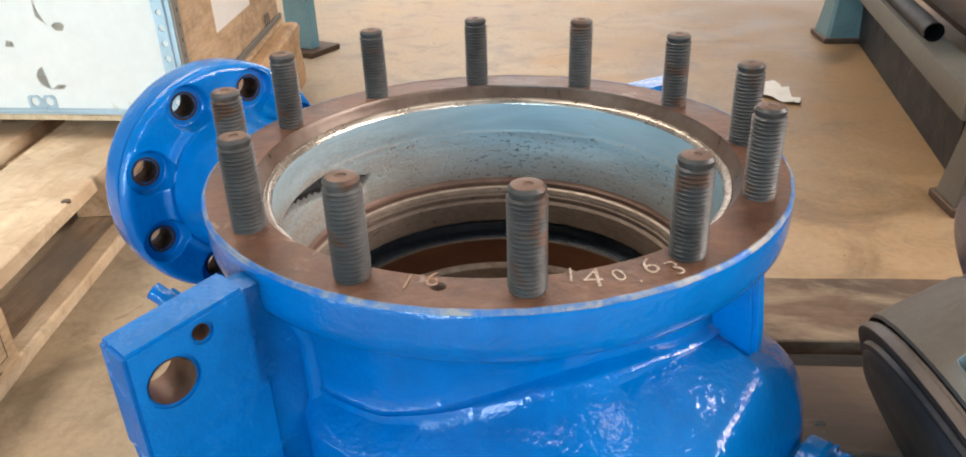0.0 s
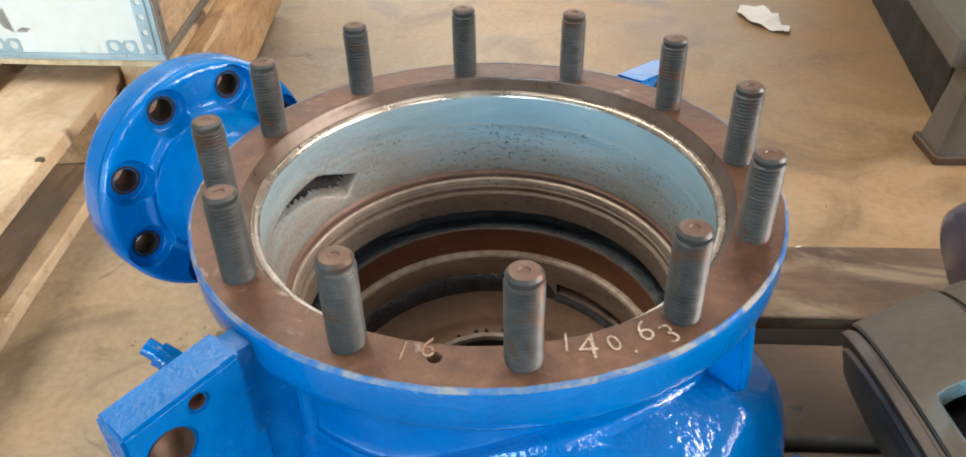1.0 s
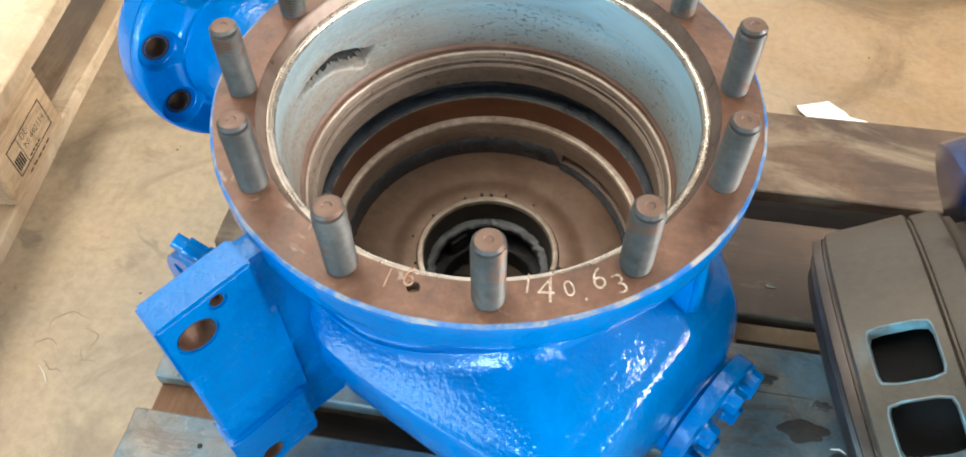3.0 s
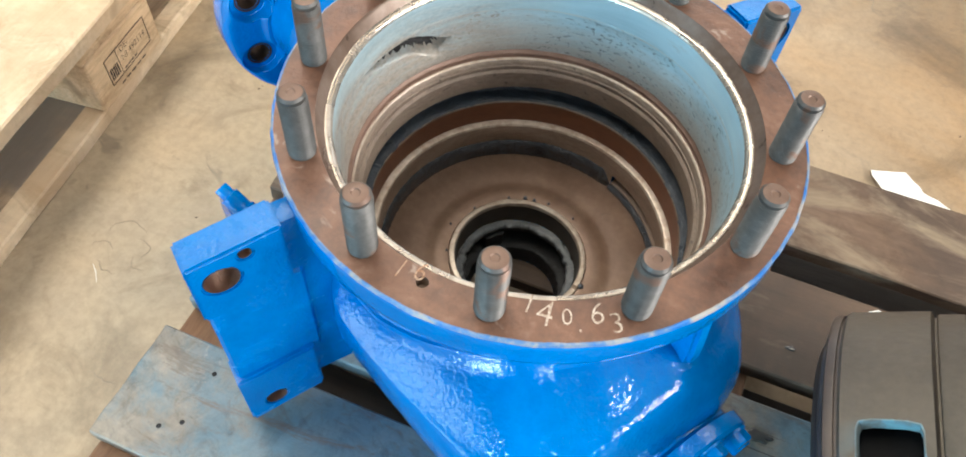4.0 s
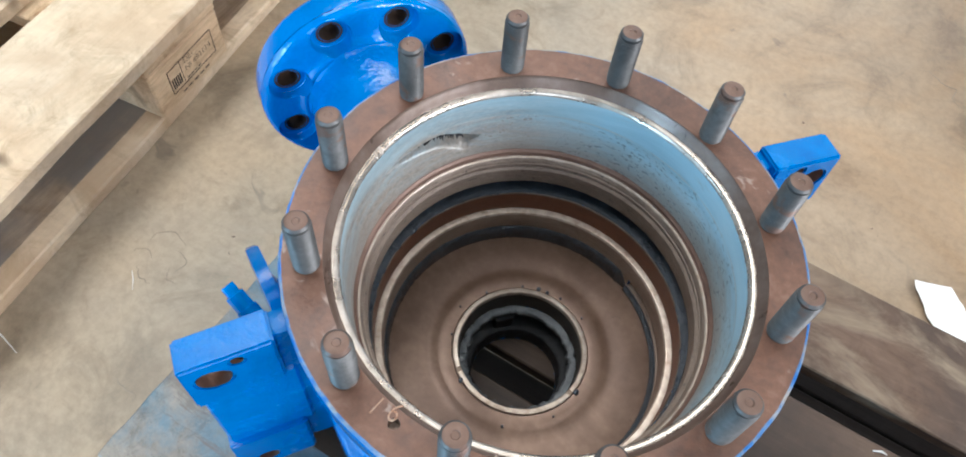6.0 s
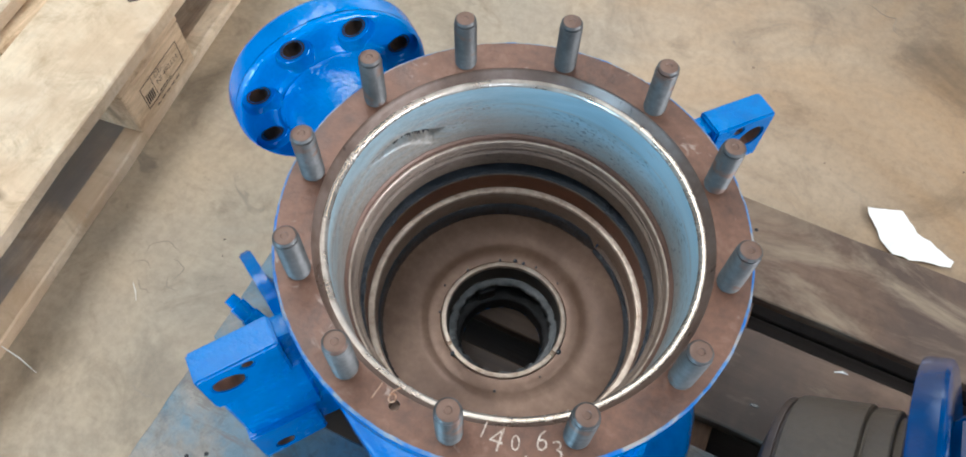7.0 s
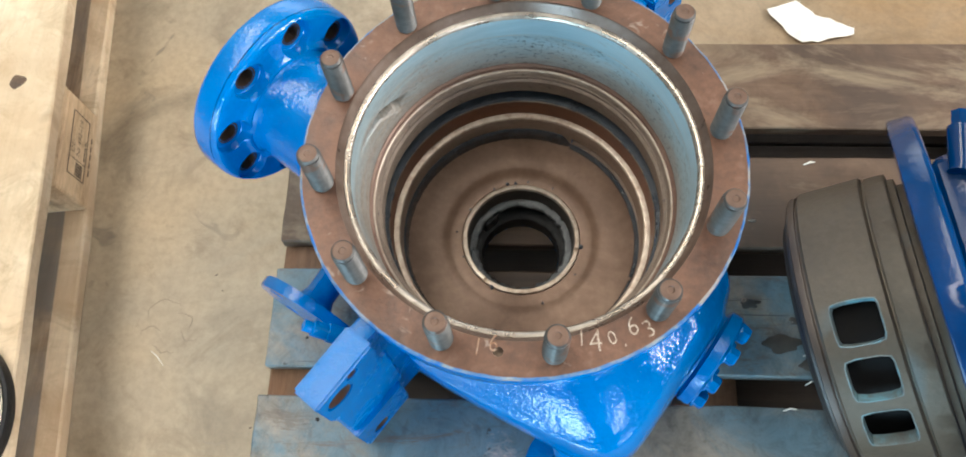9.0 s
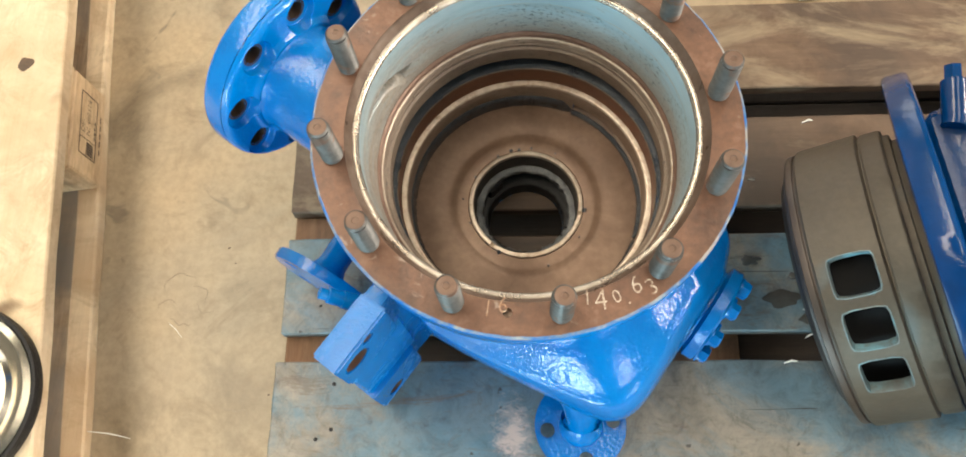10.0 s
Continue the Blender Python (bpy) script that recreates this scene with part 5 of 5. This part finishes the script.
# ---- crate behind the pine pallet ----
def crate():
    top = thing("crate", "white panelled crate with galvanised edge strips", "crate")
    m, sm = pose(-0.680, 0.846, 0.245, 0, 0, -2.2), pose(-0.680, 0.846, 0.245, 0, 0, 6.6)
    part("front_panel", box(-1.3, -0.010, 0.004, 0.016, 0.008, 1.0), PANEL, top, "white front panel", m=m)
    part("side_panel", box(-0.016, -0.004, 0.012, 0.905, 0.008, 1.0), PLY, top, "brown plywood side panel", m=sm)
    part("rear_panel", box(-1.3, -0.168, 0.875, 0.890, 0.008, 1.0), PLY, top, m=m)
    part("lid", plate([(-1.3, 0.0), (-0.004, 0.0), (-0.144, 0.89), (-1.3, 0.89)], [], 0.015), PLY, top, m=m @ Matrix.Translation((0, 0, 1.0155)))
    part("bottom_board", plate([(-1.3, -0.004), (0.012, -0.004), (-0.128, 0.89), (-1.3, 0.89)], [], 0.013, 0.002), WOOD_BLOCK, top, "rough pine bottom board", m=m @ Matrix.Translation((0, 0, -0.001)))
    strip = plate([(-0.042, 0.0), (-0.001, 0.0), (-0.001, 1.0), (-0.042, 1.0)], [(-0.030, 0.025 + 0.0302 * k, 0.0065) for k in range(32)], 0.003)
    strip.transform(Matrix(((1, 0, 0, 0), (0, 0, -1, 0.001), (0, 1, 0, 0), (0, 0, 0, 1))))
    part("edge_strip", joined(strip, box(-0.019, -0.015, -0.004, 0.0, 0.012, 1.0, 0.001, 1)), GALV, top, "perforated galvanised corner strip with a pressed rib", m=m)
    strip = plate([(0.0, 0.0), (0.042, 0.0), (0.042, 1.0), (0.0, 1.0)], [(0.028, 0.025 + 0.0302 * k, 0.0050) for k in range(32)], 0.003)
    strip.transform(Matrix(((0, 0, 1, -0.001), (1, 0, 0, 0), (0, 1, 0, 0), (0, 0, 0, 1))))
    part("edge_strip", strip, STEEL_RAIL, top, "perforated steel corner strip", m=sm)
    part("bottom_rail", joined(box(-1.3, 0.001, -0.004, 0.003, 0.0, 0.0105, 0.001, 1), box(-1.3, 0.001, -0.007, -0.003, 0.0, 0.0035, 0.001, 1)), GALV, top, "galvanised bottom rail", m=m)
    for x in (-0.086, -0.328, -0.57, -0.81):
        w = 0.031
        clip = plate([(x - w, 0.006), (x + w, 0.006), (x + w, 0.034), (x + w - 0.005, 0.038), (x + 0.008, 0.038), (x, 0.030), (x - 0.008, 0.038), (x - w + 0.005, 0.038), (x - w, 0.034)],
                     [(x - 0.016, 0.025, 0.0095), (x + 0.016, 0.025, 0.0095)], 0.002)
        clip.transform(Matrix(((1, 0, 0, 0), (0, 0, -1, 0.001), (0, 1, 0, 0), (0, 0, 0, 1))))
        part("corner_clip", joined(clip, box(x - 0.010, x + 0.010, -0.006, 0.0, 0.004, 0.013, 0.002, 1)), GALV, top, "galvanised clip with two holes", m=m)
    part("side_rail", box(-0.003, 0.004, 0.0, 0.91, 0.0, 0.016, 0.001, 1), STEEL_RAIL, top, "dull steel rail under the side panel", m=sm)
    part("delivery_sheet", plate([(0.266, 0.104), (0.590, 0.104), (0.580, 0.50), (0.256, 0.50)], [], 0.0015), PAPER, top, "white paper sheet", m=sm @ Matrix(((0, 0, 1, -0.0035), (1, 0, 0, 0), (0, 1, 0, 0), (0, 0, 0, 1))))
    for y in (0.725, 0.750):
        part("wire_clip", tube([(0.001, y + 0.012 * math.cos(t), 0.022 + 0.027 * math.sin(t)) for t in [2 * math.pi * k / 16 for k in range(17)]], [0.0018] * 17, 6), STEEL_RAIL, top, "bent wire loop", m=sm)
    # knots and a torn flake in the white face
    for x, z, pts in ((-0.309, 0.052, [(0.009, -0.003), (0.001, 0.048), (-0.010, 0.040), (-0.018, 0.026), (-0.012, 0.008)]),
                      (-0.300, 0.050, [(0.0, 0.0), (0.016, 0.011), (0.036, 0.009), (0.026, 0.001)]),
                      (-0.247, 0.180, [(-0.016, 0.0), (-0.008, 0.008), (0.006, 0.008), (0.013, 0.001), (0.006, -0.009), (-0.008, -0.009)]),
                      (-0.268, 0.192, [(-0.004, -0.008), (-0.024, 0.008), (-0.021, 0.050), (-0.016, 0.018)]),
                      (-0.365, 0.144, [(-0.010, -0.004), (-0.006, 0.008), (0.008, 0.006), (0.010, -0.006)])):
        k = plate([(x + p, z + q) for p, q in pts], [], 0.0012)
        k.transform(Matrix(((1, 0, 0, 0), (0, 0, -1, 0.0040), (0, 1, 0, 0), (0, 0, 0, 1))))
        part("knot", k, KNOT_PALE, top, "grey-brown knot in the panel", m=m)
    base = thing("timber_skid", "rough split pine timbers under the crate", "skid")
    log = box(-0.135, 0.052, 0.085, 0.93, 0.03, 0.228, 0.022, 3, 0.007, 7)
    log.transform(pose(-0.680, 0.846, 0, 0, 0, 6.6))
    part("timber", log, WOOD_ORANGE, base)
    for x0, x1 in ((-0.75, -0.6), (-1.3, -1.15)):
        part("timber", box(x0, x1, 0.20, 0.93, 0.03, 0.228, 0.006, 2), WOOD_BLOCK, base, m=pose(-0.680, 0.846, 0, 0, 0, -2.2))
    for y, end in ((0.24, -0.03), (0.76, -0.115)):
        part("runner", box(-1.3, end, y, y + 0.12, 0.0, 0.029, 0.003, 1), WOOD_BLOCK, base, m=pose(-0.680, 0.846, 0, 0, 0, -2.2))


crate()


# ---- steel benches at the back ----
def bench_leg(parent, x, y, h, hx, hy, paint):
    """A steel leg that flares towards its foot, on a rusty plate."""
    rings = []
    for k, z in ((0.90, 0.02), (0.88, 0.03), (0.70, 0.14), (0.58, 0.26), (0.55, h)):
        rings.append([(x + sx * hx * k, y + sy * hy * k, z) for sx, sy in ((-1, -0.85), (-0.85, -1), (0.85, -1), (1, -0.85), (1, 0.85), (0.85, 1), (-0.85, 1), (-1, 0.85))])
    part("leg", ring_loft(rings, True, (True, True)), paint, parent, "painted steel leg that flares to its foot")
    part("base_plate", box(x - hx, x + hx, y - hy, y + hy, 0.0, 0.02, 0.003, 1), BASE_IRON, parent, "rusty base plate")


def benches():
    b = thing("steel_bench", "teal steel workbench with a low rail and dark underside", "workbench")
    bench_leg(b, 1.13, 2.395, 1.1, 0.088, 0.085, TEAL)
    bench_leg(b, 0.960, 0.945, 1.1, 0.085, 0.058, STEEL_RAIL)
    bench_leg(b, 2.3, 2.53, 1.1, 0.09, 0.09, TEAL)
    bench_leg(b, 2.2, 1.15, 1.1, 0.09, 0.09, TEAL)
    m = pose(0.94, 1.1, 0, 0, 0, -9.4)
    part("low_rail", box(-0.037, 0.035, -0.16, 2.0, 0.190, 0.250, 0.005, 2), STEEL_RAIL, b, "dusty steel low rail", m=m)
    # Added dark panel in place of the shade beneath the bench.
    part("skirt", box(0.022, 0.034, 0.0, 2.0, 0.002, 0.189, 0.002, 1), IRON, b, "dark panel added for the shade under the rail", m=m)
    ends = [(0.972, 1.350, 0.2735), (1.13, 2.31, 0.2735)]
    part("pipe", joined(tube(ends, [0.023, 0.023], 20, False), tube(ends, [0.019, 0.019], 20, False)), IRON, b, "dark open pipe on the rail")
    part("shelf", box(0.1, 1.2, 0.0, 1.9, 0.235, 0.25), BASE_IRON, b, m=m)
    part("side_panel", box(0.22, 0.25, 0.1, 1.9, 0.30, 0.95, 0.004, 1), TEAL, b, "teal sheet side panel", m=m)
    # Unseen top, its overhang widened to keep overhead light off the floor.
    part("worktop", box(-0.50, 1.4, -0.25, 2.3, 1.1, 1.15, 0.004, 1), STEEL_RAIL, b, m=m)
    p = thing("steel_post", "worn sky-blue steel channel post on a base plate", "post")
    pm = pose(-0.955, 2.28, 0, 0, 0, -24.8)
    part("shaft", joined(box(0.0, 0.1145, 0.0, 0.012, 0.02, 1.6, 0.002, 1), box(0.1025, 0.1145, 0.0125, 0.05, 0.02, 1.6, 0.002, 1), box(0.0, 0.012, 0.0125, 0.05, 0.02, 1.6, 0.002, 1)), POST_BLUE, p, m=pm)
    part("base_plate", box(-0.045, 0.155, -0.05, 0.12, 0.0, 0.02, 0.003, 1), BASE_IRON, p, m=pm)


benches()


# ---- small things ----
def small_things():
    # crumpled sheet on the floor
    bm = bmesh.new()
    pts = [(0.463, 0.567), (0.52, 0.590), (0.556, 0.555), (0.622, 0.522), (0.619, 0.510), (0.522, 0.490), (0.495, 0.520)]
    vs = [bm.verts.new((x, y, 0.004)) for x, y in pts]
    bm.faces.new(vs)
    bmesh.ops.triangulate(bm, faces=bm.faces[:])
    bmesh.ops.subdivide_edges(bm, edges=bm.edges[:], cuts=5, use_grid_fill=True)
    for v in bm.verts:
        v.co.z += 0.008 * abs(noise.noise(v.co * 18)) + 0.004 * noise.noise(v.co * 60)
        v.co.x += 0.006 * noise.noise(v.co * 45)
        v.co.y += 0.006 * noise.noise(v.co * 45 + Vector((9, 3, 1)))
        v.co.z = max(v.co.z, 0.0012)
    bmesh.ops.solidify(bm, geom=bm.faces[:], thickness=0.0008)
    tagged(part("paper_sheet", bm, PAPER), "crumpled white paper sheet on the concrete floor", "paper")
    bm = bmesh.new()
    far = [(0.682, 1.85), (0.744, 1.828), (0.768, 1.743), (0.764, 1.682), (0.786, 1.666), (0.767, 1.614), (0.727, 1.633), (0.684, 1.691), (0.650, 1.76)]
    bm.faces.new([bm.verts.new((x, y, 0.004)) for x, y in far])
    bmesh.ops.triangulate(bm, faces=bm.faces[:])
    bmesh.ops.subdivide_edges(bm, edges=bm.edges[:], cuts=4, use_grid_fill=True)
    for v in bm.verts:
        v.co.z = 0.002 + 0.02 * abs(noise.noise(v.co * 14)) + 0.006 * abs(noise.noise(v.co * 50))
    bmesh.ops.solidify(bm, geom=bm.faces[:], thickness=0.0008)
    tagged(part("paper_sheet", bm, PAPER), "crumpled white paper sheet near a bench leg", "paper")
    # polished wheel-like cover on the pine pallet
    lid = thing("steel_cover", "round polished steel cover lying on pine boards", "cover")
    m = Matrix.Translation((-0.832, -0.268, 0.1895))
    part("rim", lathe([(0.136, 0.0), (0.138, 0.012), (0.136, 0.020), (0.131, 0.020), (0.129, 0.014)], 80), IRON, lid, "dark rubber rim", m=m)
    part("dish", lathe([(0.130, 0.003), (0.127, 0.016), (0.118, 0.020), (0.106, 0.014), (0.098, 0.012), (0.092, 0.018), (0.06, 0.020), (0.05, 0.012), (0.0001, 0.011)], 80), CHROME, lid,
         "polished steel dish", m=m)

    # splinters and straws
    straws = [((-0.708, -0.300, 0.034), (-0.651, -0.309, 0.003), 0.0013), ((-0.613, -0.118, 0.001), (-0.588, -0.142, 0.002), 0.0010), ((0.366, -0.214, 0.1515), (0.384, -0.212, 0.1545), 0.0016),
              ((0.402, -0.136, 0.1512), (0.418, -0.140, 0.153), 0.0013), ((0.438, 0.165, 0.1515), (0.455, 0.168, 0.154), 0.0016), ((0.40, -0.178, 0.1512), (0.415, -0.172, 0.1525), 0.0013)]
    for a, b, r in straws:
        mid = (Vector(a) + Vector(b)) / 2 + Vector((0.001, 0.002, 0.002))
        tagged(part("wood_splinter", tube([a, mid, b], [r * 0.5, r, r * 0.4], 6), PANEL), "pale dry wood splinter", "splinter", "wood splinters")
    # oil spilt on the pallet
    for x, y, r, k in ((0.378, -0.118, 0.016, 1), (0.415, -0.150, 0.014, 2), (0.335, -0.060, 0.010, 3), (0.350, 0.070, 0.004, 4), (0.398, -0.085, 0.007, 5)):
        b = lathe([(0.0001, 0.0009), (r * 0.85, 0.0008), (r, 0.0001), (r * 0.98, -0.002)], 40, wobble=lambda t, q, z: 0.75 * q * noise.noise(Vector((math.cos(t) * 1.3 + 7 * k, math.sin(t) * 1.3, k))))
        tagged(part("oil_puddle", b, OIL, m=Matrix.Translation((x, y, 0.1512)) @ Matrix.Diagonal((1.5, 0.7, 1, 1))), "thin glossy black oil spill on a pallet board", "oil spill", "oil spills")
    # dark grit on the floor
    bits = []
    spots = [(-0.577, 0.30), (-0.517, -0.016), (-0.428, -0.241), (-0.505, 0.475), (-0.46, 0.31), (-0.41, 0.51), (0.38, 0.62), (0.62, 0.72), (0.2, 0.8)]
    for x, y in spots:
        for k in range(2):
            r = random.uniform(0.0007, 0.0018)
            b = bmesh.new()
            bmesh.ops.create_icosphere(b, subdivisions=1, radius=r)
            b.transform(Matrix.Translation((x + random.gauss(0, 0.012), y + random.gauss(0, 0.012), 0.0006)) @ Matrix.Rotation(random.uniform(0, 6), 4, "Z") @ Matrix.Diagonal((random.uniform(1, 2.2), 1, 0.35, 1)))
            bits.append(b)
    tagged(part("grit", joined(*bits), BASE_IRON), "small dark grit scattered on the concrete floor", "grit", kind="stuff")


small_things()
